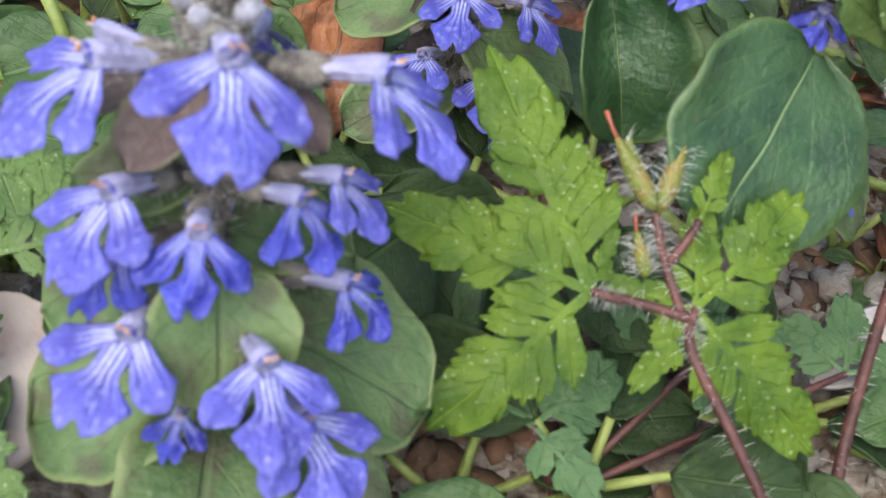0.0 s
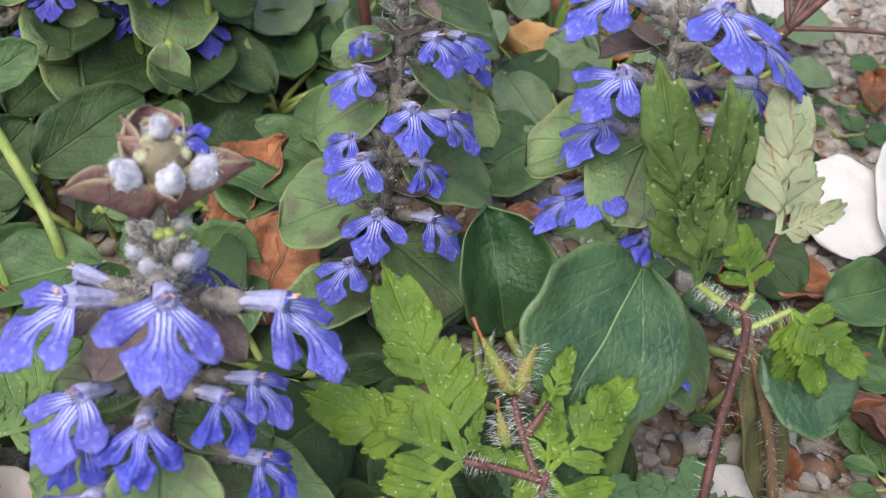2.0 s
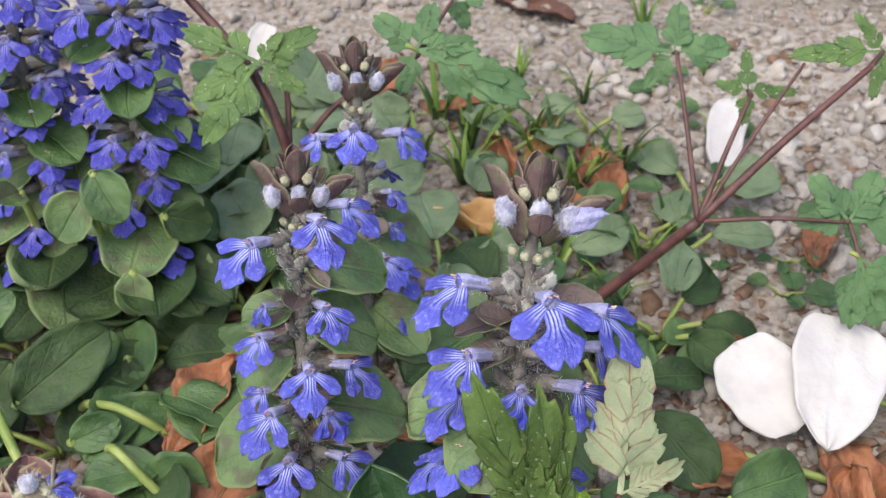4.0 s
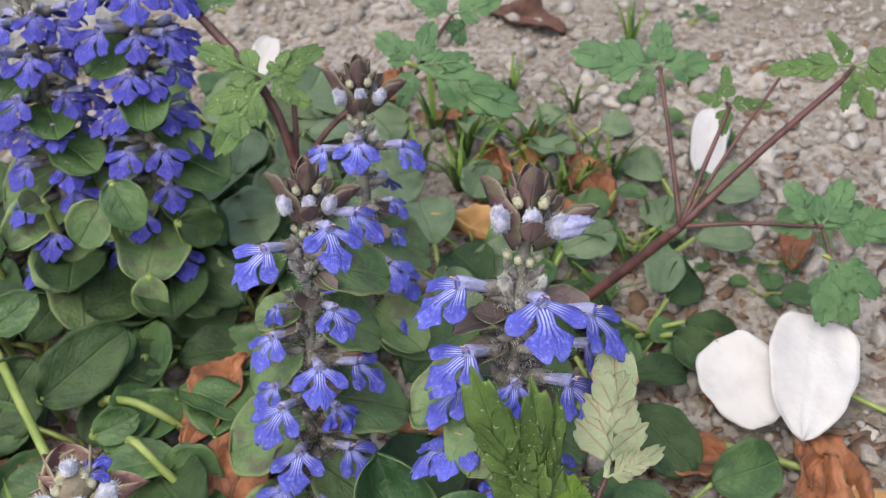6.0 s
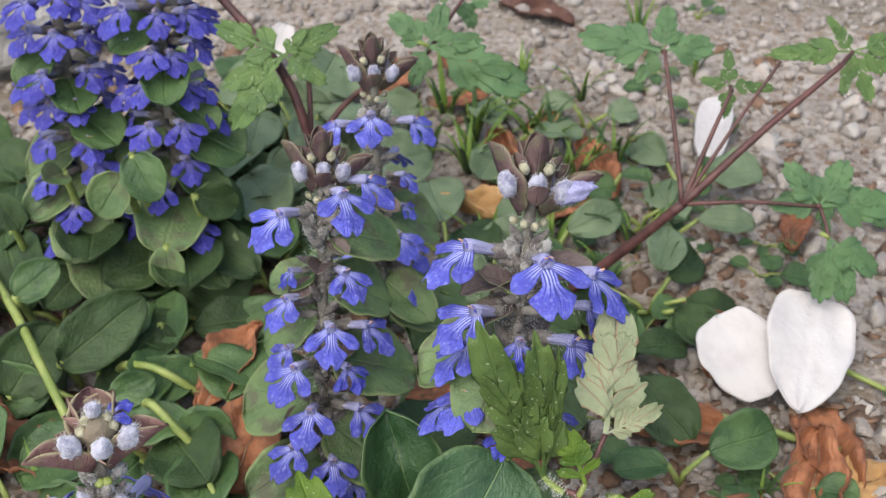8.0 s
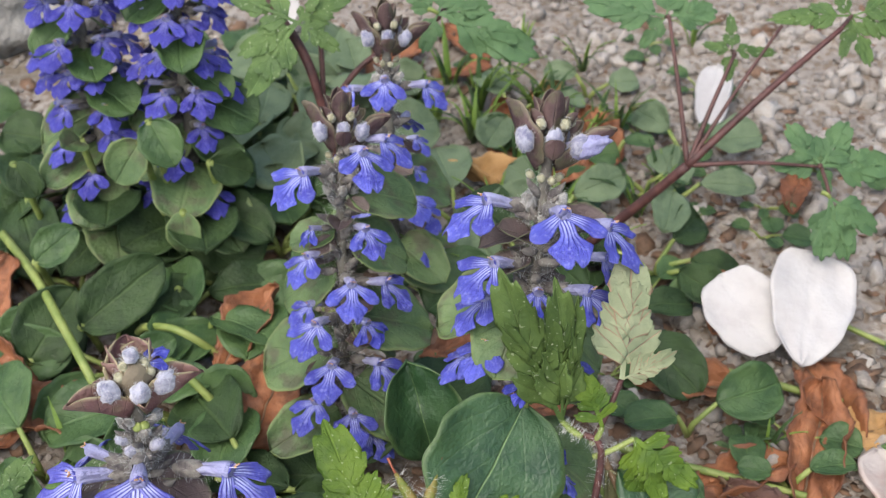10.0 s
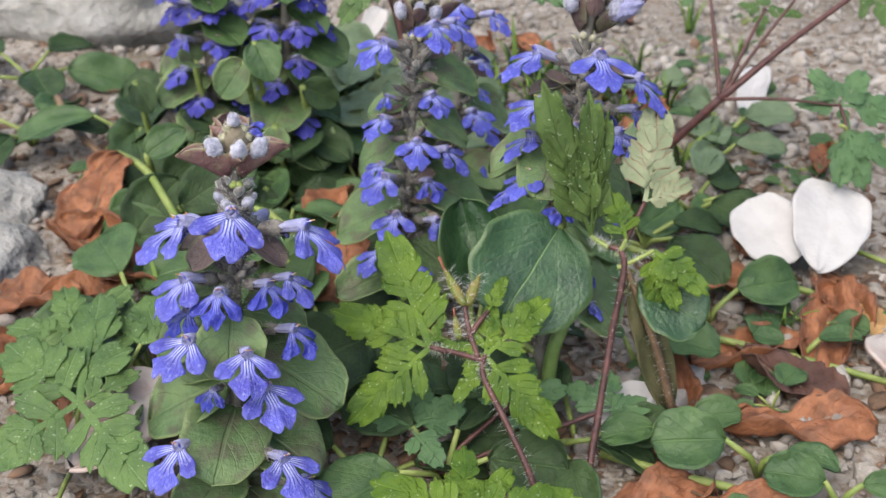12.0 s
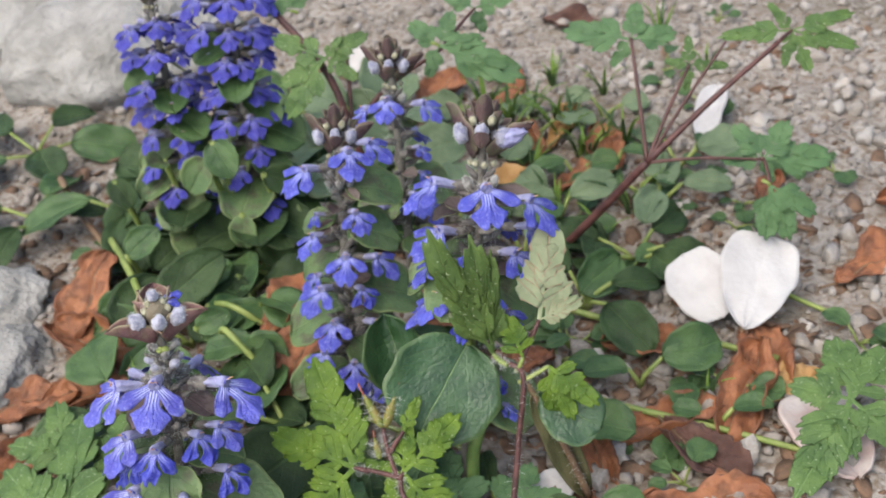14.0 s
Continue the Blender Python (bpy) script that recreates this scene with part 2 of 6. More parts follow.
def gravel_material():
    k = Nodes("gravel_stone")
    tone = k.node("ValToRGB", Fac=k.chance())
    for n, (at, c) in enumerate(((0.0, (0.18, 0.162, 0.149)), (0.3, (0.26, 0.234, 0.217)), (0.65, (0.32, 0.29, 0.272)), (1.0, (0.36, 0.333, 0.315)))):
        stop = tone.color_ramp.elements[n] if n < 2 else tone.color_ramp.elements.new(at)
        stop.position, stop.color = at, (*c, 1)
    body = k.mix(k.calc("MULTIPLY", k.ramp(k.noise(0.003, 5.0, "World"), 0.4, 0.7), 0.45), tone.outputs[0], (0.30, 0.24, 0.2))
    small = k.noise(0.0007, 4.0, "World")
    body = k.mix(k.calc("MULTIPLY", k.ramp(small, 0.45, 0.7), 0.3), body, (0.50, 0.47, 0.44))
    return k.finish(body, 0.85, small, 0.0005, spec=0.25)


def grit_material():
    k = Nodes("grit")
    tone = k.node("ValToRGB", Fac=k.island())
    for n, (at, c) in enumerate(((0.0, (0.17, 0.15, 0.137)), (0.35, (0.225, 0.203, 0.189)), (0.7, (0.28, 0.254, 0.239)), (1.0, (0.325, 0.304, 0.292)))):
        stop = tone.color_ramp.elements[n] if n < 2 else tone.color_ramp.elements.new(at)
        stop.position, stop.color = at, (*c, 1)
    small = k.noise(0.0008, 4.0, "World")
    body = k.mix(k.calc("MULTIPLY", k.ramp(small, 0.4, 0.7), 0.4), tone.outputs[0], (0.3, 0.24, 0.2))
    return k.finish(body, 0.9, small, 0.0004, spec=0.2)


def ground_material():
    k = Nodes("sandy_soil")
    body = k.mix(k.ramp(k.noise(0.02, 5.0, "World"), 0.35, 0.65), (0.235, 0.207, 0.189), (0.325, 0.295, 0.27))
    grains = k.noise(0.0022, 5.0, "World")
    body = k.mix(k.ramp(grains, 0.4, 0.66), body, (0.17, 0.13, 0.10))
    body = k.mix(k.calc("MULTIPLY", k.ramp(k.noise(0.05, 4.0, "World"), 0.52, 0.66), 0.5), body, (0.09, 0.075, 0.05))
    return k.finish(body, 0.95, grains, 0.002, spec=0.15)


PEBBLE = gravel_material()
ROCK = plain_material("rough_rock", (0.21, 0.20, 0.19), (0.32, 0.305, 0.295), 0.012, 0.9, 0.0025, 0.0, 0.0025, 0.0, 0.2)
GRIT = grit_material()
SOIL = ground_material()

# ---- mesh tools ----
V = Vector


def mesh_from(name, verts, faces, material, uvs=None, smooth=True):
    me = bpy.data.meshes.new(name)
    me.from_pydata(verts, [], faces)
    if uvs is not None:
        layer = me.uv_layers.new(name="UVMap")
        loops = np.empty(len(me.loops), dtype=np.int32)
        me.loops.foreach_get("vertex_index", loops)
        layer.data.foreach_set("uv", np.asarray(uvs, dtype=np.float32)[loops].ravel())
    if smooth:
        me.polygons.foreach_set("use_smooth", np.ones(len(me.polygons), dtype=bool))
    me.materials.append(material)
    me.update()
    return me


def sheet(name, shape, nu, nv, material, thick=0.0):
    """A curved sheet of shape(u, v), u in 0..1 along and v in -1..1 across, with both sides and an edge."""
    us, vs = np.linspace(0, 1, nu + 1), np.linspace(-1, 1, nv + 1)
    p = np.array([[shape(u, v) for v in vs] for u in us], float)
    uv = np.array([[(u, v / 2 + 0.5) for v in vs] for u in us], float)
    nor = np.cross(np.gradient(p, axis=0), np.gradient(p, axis=1))
    size = np.linalg.norm(nor, axis=2, keepdims=True)
    nor = np.where(size > 1e-12, nor / np.maximum(size, 1e-12), (0, 0, 1))
    row, many = nv + 1, (nu + 1) * (nv + 1)
    faces = [(i * row + j, (i + 1) * row + j, (i + 1) * row + j + 1, i * row + j + 1) for i in range(nu) for j in range(nv)]
    if not thick:
        return mesh_from(name, p.reshape(-1, 3).tolist(), faces, material, uv.reshape(-1, 2))
    low = p - nor * thick
    ring = [j for j in range(nv)] + [i * row + nv for i in range(nu)] + [nu * row + j for j in range(nv, 0, -1)] + [i * row for i in range(nu, 0, -1)]
    faces += [tuple(many + a for a in reversed(f)) for f in faces[: nu * nv]]
    faces += [(a, b, many + b, many + a) for a, b in zip(ring, ring[1:] + ring[:1])]
    return mesh_from(name, np.concatenate([p, low]).reshape(-1, 3).tolist(), faces, material, np.concatenate([uv, uv]).reshape(-1, 2))


def tube(name, points, radii, material, sides=8, closed=True):
    """A round tapering stem through the points."""
    points = [V(p) for p in points]
    verts, faces, uvs = [], [], []
    lead = None
    for i, p in enumerate(points):
        way = (points[min(i + 1, len(points) - 1)] - points[max(i - 1, 0)]).normalized()
        if lead is None:
            lead = way.orthogonal().normalized()
        lead = (lead - way * lead.dot(way)).normalized()
        side = way.cross(lead)
        for j in range(sides):
            a = 2 * math.pi * j / sides
            verts.append(p + (lead * math.cos(a) + side * math.sin(a)) * radii[i])
            uvs.append((i / (len(points) - 1), j / sides))
    for i in range(len(points) - 1):
        for j in range(sides):
            k = (j + 1) % sides
            faces.append((i * sides + j, i * sides + k, (i + 1) * sides + k, (i + 1) * sides + j))
    if closed:
        faces.append(tuple(range(sides - 1, -1, -1)))
        faces.append(tuple((len(points) - 1) * sides + j for j in range(sides)))
    return mesh_from(name, verts, faces, material, uvs)


def bend(points, n=6):
    """Points of a smooth curve through the given ones."""
    pts = [V(p) for p in points]
    pts = [pts[0] * 2 - pts[1]] + pts + [pts[-1] * 2 - pts[-2]]
    out = []
    for a, b, c, d in zip(pts, pts[1:], pts[2:], pts[3:]):
        for k in range(n):
            t = k / n
            out.append(0.5 * (2 * b + (c - a) * t + (2 * a - 5 * b + 4 * c - d) * t * t + (3 * b - 3 * c + d - a) * t**3))
    return out + [pts[-2]]


def hairs(name, roots, ways, length, width, rng, material=None):
    """Fine hairs: one thin bent blade a root."""
    verts, faces = [], []
    for p, w in zip(roots, ways):
        p, w = V(p), (V(w).normalized() + V((rng.uniform(-1, 1), rng.uniform(-1, 1), rng.uniform(-1, 1))) * 0.35).normalized()
        far = length * rng.uniform(0.5, 1.15)
        side = w.cross(V((rng.uniform(-1, 1), rng.uniform(-1, 1), rng.uniform(-1, 1)))).normalized() * width
        k, mid = len(verts), p + w * far * 0.55 + side.cross(w) * rng.uniform(-2, 2)
        verts += [p - side, p + side, mid + side * 0.7, mid - side * 0.7, p + w * far + V((0, 0, -0.12 * far))]
        faces += [(k, k + 1, k + 2, k + 3), (k + 3, k + 2, k + 4)]
    return mesh_from(name, verts, faces, material or HAIR)


def blob(name, size, material, rng, rough=0.12, rings=7, sides=10, lean=0.0):
    """A lumpy rounded body with its base at the origin, along +Z."""
    verts, faces = [], []
    spot = V((rng.uniform(0, 50), rng.uniform(0, 50), rng.uniform(0, 50)))
    for i in range(rings + 1):
        a = math.pi * i / rings
        for j in range(sides):
            b = 2 * math.pi * j / sides
            d = V((math.sin(a) * math.cos(b), math.sin(a) * math.sin(b), -math.cos(a)))
            d *= 1 + rough * noise.noise(d * 2.3 + spot)
            verts.append((d.x * size[0], d.y * size[1], (d.z + 1) * size[2] / 2))
    for i in range(rings):
        for j in range(sides):
            k = (j + 1) % sides
            faces.append((i * sides + j, i * sides + k, (i + 1) * sides + k, (i + 1) * sides + j))
    return mesh_from(name, verts, faces, material)


def world_of(ob):
    m = ob.matrix_basis.copy()
    while ob.parent:
        ob = ob.parent
        m = ob.matrix_basis @ m
    return m


def part(name, mesh, parent, m=None, label=""):
    """Links a mesh under a thing or a part, at the pose m of the world."""
    ob = new(name, mesh)
    ob.parent = parent
    ob.matrix_basis = world_of(parent).inverted() @ (m if m is not None else Matrix())
    return tagged(ob, label) if label else ob


def thing(name, at, label, category, group="", mesh=None, m=None, kind=""):
    ob = new(name, mesh)
    ob.matrix_basis = m if m is not None else Matrix.Translation(at)
    return tagged(ob, label, category, group, kind)


def laid(base, tip, up, wide=1.0):
    """The pose of a unit sheet that runs from base to tip with its face towards up."""
    base, tip = V(base), V(tip)
    x = tip - base
    size = x.length
    x.normalize()
    z = V(up)
    z = (z - x * z.dot(x)).normalized()
    y = z.cross(x)
    m = Matrix((x, y, z)).transposed().to_4x4()
    return Matrix.Translation(base) @ m @ Matrix.Diagonal((size, size * wide, size, 1))


def facing(at, way, up, size=1.0):
    """A pose at a point with +X along way and +Z near up."""
    x = V(way).normalized()
    z = V(up)
    z = (z - x * z.dot(x)).normalized()
    m = Matrix((x, z.cross(x), z)).transposed().to_4x4()
    return Matrix.Translation(at) @ m @ Matrix.Diagonal((size, size, size, 1))


# ---- shared shapes ----
def leaf_sheet(name, material, width, droop, cup, wave, seed, blunt=0.42, base=0.6, nu=18, nv=12, thick=0.012, notch=0.0):
    rng = random.Random(seed)
    spot = V((rng.uniform(0, 90), rng.uniform(0, 90), 0))
    top = max((u**base) * (1 - u) ** blunt for u in np.linspace(0.01, 0.99, 60))

    def shape(u, v):
        half = width / 2 * max((u**base) * max(1 - u, 0) ** blunt / top, 0.012 if u < 0.5 else 0.0)
        half *= 1 + 0.025 * math.sin(u * 19 + seed) * abs(v)
        n = noise.noise(V((u * 3, v * 1.5, 0)) + spot)
        z = -droop * u * u + cup * v * v * half * 2 + wave * n * (0.3 + abs(v)) - 0.012 * math.exp(-((v / 0.09) ** 2))
        return (u - notch * math.exp(-((v / 0.15) ** 2)) * u**6, v * half + 0.03 * n * u, z)

    return sheet(name, shape, nu, nv, material, thick)


def cut_leaflet(name, material, seed, pairs=3, wide=1.0, droop=0.1, fill=1.3, nu=9, nv=14):
    """A leaflet cut to its rib into wedge-shaped lobes that each end in three rounded teeth."""
    rng = random.Random(seed)
    spot = V((rng.uniform(0, 90), rng.uniform(0, 90), 0))
    lobes = [(0.40, 0.0, 0.60, 0.40 * wide * fill)]
    for i in range(pairs):
        t = (i + 0.5) / pairs
        for sign in (-1, 1):
            lobes.append((0.08 + 0.52 * t + rng.uniform(-0.03, 0.03), sign * (60 - 24 * t + rng.uniform(-5, 5)), (0.50 - 0.20 * t) * wide * rng.uniform(0.88, 1.08), (0.70 / (pairs + 0.6)) * (0.72 + 0.28 * wide) * fill * rng.uniform(0.92, 1.1)))
    verts, faces, uvs = [], [], []
    for n, (at, turn, far, broad) in enumerate(lobes):
        c, d = math.cos(radians(turn)), math.sin(radians(turn))
        lean = rng.uniform(-0.04, 0.04)
        start = len(verts)
        for i in range(nu + 1):
            u = i / nu
            for j in range(nv + 1):
                v = 2 * j / nv - 1
                tooth = 1 - abs(math.cos(1.5 * math.pi * v)) ** 0.9
                reach = far * u * (1 - u * u * (0.32 * abs(v) ** 2.0 + 0.17 * tooth))
                half = broad / 2 * (0.46 + 0.54 * min(1.0, u / 0.7) ** 0.9)
                x, y = at + reach * c - v * half * d, reach * d + v * half * c
                bump = noise.noise(V((x * 3.5, y * 3.5, 0)) + spot)
                z = -droop * (x * x + 1.2 * y * y) + 0.05 * bump + (0.05 * v * v - 0.04 * math.exp(-((v / 0.16) ** 2))) * broad * u + lean * u * far * 0.6 + 0.0012 * n
                verts.append((x, y, z))
                uvs.append((u, v / 2 + 0.5))
        row = nv + 1
        top = [(start + i * row + j, start + (i + 1) * row + j, start + (i + 1) * row + j + 1, start + i * row + j + 1) for i in range(nu) for j in range(nv)]
        many = len(verts) - start
        verts += [(x, y, z - 0.006) for x, y, z in verts[start:]]
        uvs += uvs[start:]
        ring = [j for j in range(nv)] + [i * row + nv for i in range(nu)] + [nu * row + j for j in range(nv, 0, -1)] + [i * row for i in range(nu, 0, -1)]
        faces += top + [tuple(many + a for a in reversed(f)) for f in top]
        faces += [(start + a, start + b, start + many + b, start + many + a) for a, b in zip(ring, ring[1:] + ring[:1])]
    k = len(verts)
    for i in range(9):
        x = i / 8 * 0.7
        z = -droop * x * x + 0.012
        verts += [(x, -0.028, z - 0.008), (x, 0.0, z), (x, 0.028, z - 0.008)]
        uvs += [(x, 0.76), (x, 0.78), (x, 0.8)]
    for i in range(8):
        faces += [(k + i * 3, k + i * 3 + 3, k + i * 3 + 4, k + i * 3 + 1), (k + i * 3 + 1, k + i * 3 + 4, k + i * 3 + 5, k + i * 3 + 2)]
    return mesh_from(name, verts, faces, material, uvs)


LOBED = {}


def lobed(material, k):
    """One of four leaflets of a kind of herb robert leaf."""
    key = (material.name, k % 4)
    if key not in LOBED:
        n = k % 4
        if material is HERB_LEAF:
            LOBED[key] = cut_leaflet("leaflet", material, 31 + n, 3 - n % 2, 0.80 + 0.04 * n, 0.12, 1.06)
        elif material is FAR_LEAF:
            LOBED[key] = cut_leaflet("leaflet", material, 41 + n, 2, 0.92 + 0.05 * n, 0.12, 1.15)
        elif material is PALE_LEAF:
            LOBED[key] = cut_leaflet("leaflet", material, 51 + n, 3, 0.92, 0.1, 1.3)
        elif material is SHADE_LEAF:
            LOBED[key] = cut_leaflet("leaflet", material, 61 + n, 3, 0.80 + 0.05 * n, 0.10, 1.25)
        else:
            LOBED[key] = cut_leaflet("leaflet", material, 11 + n, 3 + n % 2, 0.70 + 0.05 * n, 0.16, 1.03)
    return LOBED[key]


def ease(t):
    t = min(1.0, max(0.0, t))
    return t * t * (3 - 2 * t)


def lip_meshes(material, seed, narrow=1.0, curl=0.0):
    """The lower lip of a bugle flower, in millimetres: a broad two-lobed middle petal and two narrow straps."""
    rng = random.Random(seed)
    r = [rng.uniform(-1, 1) for _ in range(8)]
    notch = rng.uniform(0.15, 0.22)

    def middle(u, v):
        cut = 1 - notch * math.exp(-((v / 0.17) ** 2)) - 0.40 * abs(v) ** 2.6
        s = u * (1 - (1 - cut) * u**2.4)
        w = (1.40 + 2.50 * ease((u - 0.32) / 0.42)) * (1 - 0.08 * ease((u - 0.85) / 0.15)) * narrow
        ruffle = 0.26 * math.sin(v * 6 + seed) * u * u + 0.14 * math.sin(v * 14 + seed) * u * u
        x = 8.1 + (6.6 + r[0] * 0.5) * math.sin(s * 1.2) - curl * 4.0 * s * s + ruffle - 0.9 * abs(v) * ease((u - 0.3) / 0.5)
        x += curl * 0.9 * math.sin(7 * u + 5 * v + seed) * u + 0.45 * math.exp(-((v / 0.25) ** 2)) * u
        return (x, v * w + r[1] * 0.5 * u + curl * 0.7 * math.sin(9 * u + seed) * u, -0.5 - (7.3 + r[2] * 0.5) * s**1.2 - 0.4 * abs(v) * u)

    def side(sign):
        droop = 2.5 + 0.6 * r[3 if sign > 0 else 5] + curl * 2
        way = V((2.2, sign * (5.7 + 0.4 * r[4]) * (0.55 + 0.45 * narrow), -droop)).normalized()
        across = V((0.66, 0.0, 0.75)).cross(way).normalized() * -sign

        def shape(u, v):
            s = u * (1 - 0.26 * abs(v) ** 2.6 * u**3)
            w = (0.95 + 0.95 * ease(u / 0.8)) * (1 - 0.12 * ease((u - 0.85) / 0.15)) * (0.5 + 0.5 * narrow)
            p = V((8.0, sign * 0.65, -0.1)) + way * 6.6 * s + across * v * w
            p.z -= 0.9 * s * s + 0.3 * v * v * u
            p.x += 0.5 * math.sin(s * 2.2) + 0.34 * math.sin(v * 5 + seed) * u + 0.2 * math.sin(u * 9 + seed) * abs(v) - curl * 3.0 * s * s + curl * 0.8 * math.sin(6 * u - 5 * v + seed) * u
            p.y += curl * 0.5 * math.sin(8 * u + seed) * u
            return tuple(p)

        return shape

    return [sheet("petal", middle, 18, 16, material, 0.1), sheet("petal", side(1), 14, 8, material, 0.1), sheet("petal", side(-1), 14, 8, material, 0.1)]


def tube_mesh():
    path = [V((x, 0, 0.9 * math.sin(x / 8.5 * 1.4) - 0.3)) for x in np.linspace(0, 8.6, 9)] + [V((8.1, 0, 0.5)), V((7.8, 0, 0.45))]
    body = tube("flower", path, [0.75, 0.8, 0.85, 0.92, 1.0, 1.1, 1.2, 1.28, 1.25, 0.9, 0.2], TUBE, 12, False)
    return body


def upper_lip_mesh():
    return sheet("upper_lip", lambda u, v: (8.2 + 0.8 * u, v * (1.25 - 0.5 * u), 1.15 + 0.6 * u - 0.9 * v * v - 0.35 * u * u * math.exp(-((v / 0.2) ** 2))), 5, 6, PETAL, 0.1)


def stamen_meshes(seed):
    rng = random.Random(seed)
    out = []
    for y, far in ((-0.45, 1.3), (-0.20, 0.6), (0.22, 0.7), (0.48, 1.2)):
        end = V((9.2 + far * 0.45, y * 1.1, 1.15 + far * 0.1 + rng.uniform(-0.15, 0.15)))
        rod = tube("stamen", bend([(7.9, y * 0.5, 0.9), (8.6, y, 1.3), end], 3), [0.08] * 7, FILAMENT, 5)
        tip = blob("anther", (0.24, 0.20, 0.28), ANTHER, rng, 0.2, 4, 6)
        out.append((rod, tip, end))
    return out


def calyx_mesh():
    verts, faces = [], []
    sides = 10
    for i, (x, r) in enumerate(((-1.6, 0.5), (-0.6, 1.2), (0.8, 1.45), (2.0, 1.5), (3.6, 1.25))):
        for j in range(sides):
            a = 2 * math.pi * j / sides
            far = x + (0.0 if i < 4 else (0.6 if j % 2 else -0.5))
            verts.append((far, r * math.cos(a), r * math.sin(a)))
    for i in range(4):
        for j in range(sides):
            k = (j + 1) % sides
            faces.append((i * sides + j, i * sides + k, (i + 1) * sides + k, (i + 1) * sides + j))
    return mesh_from("calyx", verts, faces, CALYX)


def knob_mesh(seed):
    """A closed hairy calyx that tapers to its teeth."""
    return tube("calyx", [(x, 0.12 * math.sin(x + seed), 0.1 * math.cos(x * 1.3)) for x in (-1.6, -0.6, 0.6, 1.8, 3.0, 4.3)], [0.45, 0.82, 0.98, 0.9, 0.6, 0.08], CALYX, 10)


def fuzz_mesh(seed, many, rx, rz, zmid, length, x0=None):
    """Hairs over a rounded body along +Z, or round a tube along +X."""
    rng = random.Random(seed)
    roots, ways = [], []
    for _ in range(many):
        a, c = rng.uniform(0, 2 * math.pi), rng.uniform(-1, 1)
        s = math.sqrt(1 - c * c)
        d = V((s * math.cos(a), s * math.sin(a), c))
        if x0 is None:
            roots.append((d.x * rx, d.y * rx, zmid + d.z * rz))
            ways.append(d)
        else:
            x = rng.uniform(x0[0], x0[1])
            roots.append((x, rx * math.cos(a), rx * math.sin(a)))
            ways.append((0.4, math.cos(a), math.sin(a)))
    return hairs("hairs", roots, ways, length, 0.024, rng)


FLOWERS = []
for n in range(8):
    FLOWERS.append((lip_meshes(PETAL, 20 + n), tube_mesh(), stamen_meshes(n)))
CLOSED = []
for n in range(3):
    CLOSED.append((lip_meshes(PETAL_DEEP, 40 + n, 0.68, 0.6), tube_mesh(), stamen_meshes(n)))
UPPER_LIP = upper_lip_mesh()
CALYXES = [calyx_mesh() for n in range(2)]
KNOBS = [knob_mesh(n) for n in range(3)]
KNOB_FUZZ = [fuzz_mesh(64 + n, 45, 1.1, 0, 0, 1.4, (-1.4, 3.0)) for n in range(2)]
CALYX_FUZZ = [fuzz_mesh(60 + n, 45, 1.35, 0, 0, 1.3, (-1.5, 3.2)) for n in range(2)]
TUBE_FUZZ = fuzz_mesh(70, 70, 1.2, 0, 0, 0.9, (2.5, 8.0))
rng = random.Random(5)
BUDS = [blob("bud", (1.6, 1.6, 4.2), WOOL, rng, 0.3, 9, 12) for n in range(3)]
GREY_BUDS = [blob("bud", (1.5, 1.5, 4.4), WOOL_GREY, rng, 0.3, 9, 12) for n in range(3)]
CREAM_BUDS = [blob("bud", (1.7, 1.7, 4.0), CREAM, rng, 0.3, 9, 12) for n in range(3)]
GREEN_BUDS = [blob("bud", (1.9, 1.9, 3.2), GREEN_STEM, rng, 0.25, 8, 10) for n in range(3)]
PALE_BUDS = [blob("bud", (1.6, 1.4, 4.4), CALYX_PALE, rng, 0.5, 9, 12) for n in range(3)]
BROWN_BUDS = [blob("bud", (1.9, 1.9, 4.0), BRACT, rng, 0.4, 9, 12) for n in range(3)]
BUD_FUZZ = [fuzz_mesh(80 + n, 200, 1.5, 2.1, 2.3, 0.7) for n in range(3)]
BRACTS = [leaf_sheet("bract", BRACT, 0.56, -0.12 - 0.04 * n, 0.45, 0.07, 100 + n, 0.62, 0.45, 12, 8, 0.02) for n in range(3)]
PINK_BRACTS = [leaf_sheet("bract", PINK_BRACT, 0.52, 0.10, 0.75, 0.06, 105 + n, 0.6, 0.45, 14, 10, 0.02) for n in range(3)]
DARK_BRACTS = [leaf_sheet("bract", DARK_BRACT, 0.75, 0.15, 0.2, 0.06, 110 + n, 0.45, 0.5, 12, 8, 0.02) for n in range(2)]
BUGLE_LEAVES = [leaf_sheet("leaf", BUGLE_LEAF, w, d, c, 0.07, 120 + n, 0.40, 0.34) for n, (w, d, c) in enumerate(((0.86, 0.22, 0.12), (0.95, 0.3, 0.05), (0.78, 0.15, 0.2), (1.0, 0.2, 0.1)))]
FRESH_LEAVES = [leaf_sheet("leaf", FRESH_LEAF, w, d, 0.15, 0.08, 135 + n, 0.42, 0.55) for n, (w, d) in enumerate(((0.78, 0.2), (0.66, 0.28), (0.9, 0.15)))]
SOFT_LEAVES = [leaf_sheet("leaf", SOFT_LEAF, w, d, 0.15, 0.08, 145 + n, 0.42, 0.6) for n, (w, d) in enumerate(((0.72, 0.2), (0.62, 0.28), (0.82, 0.15)))]
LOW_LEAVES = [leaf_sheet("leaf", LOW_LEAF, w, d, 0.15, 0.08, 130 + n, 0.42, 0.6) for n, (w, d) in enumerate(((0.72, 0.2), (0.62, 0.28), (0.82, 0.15)))]


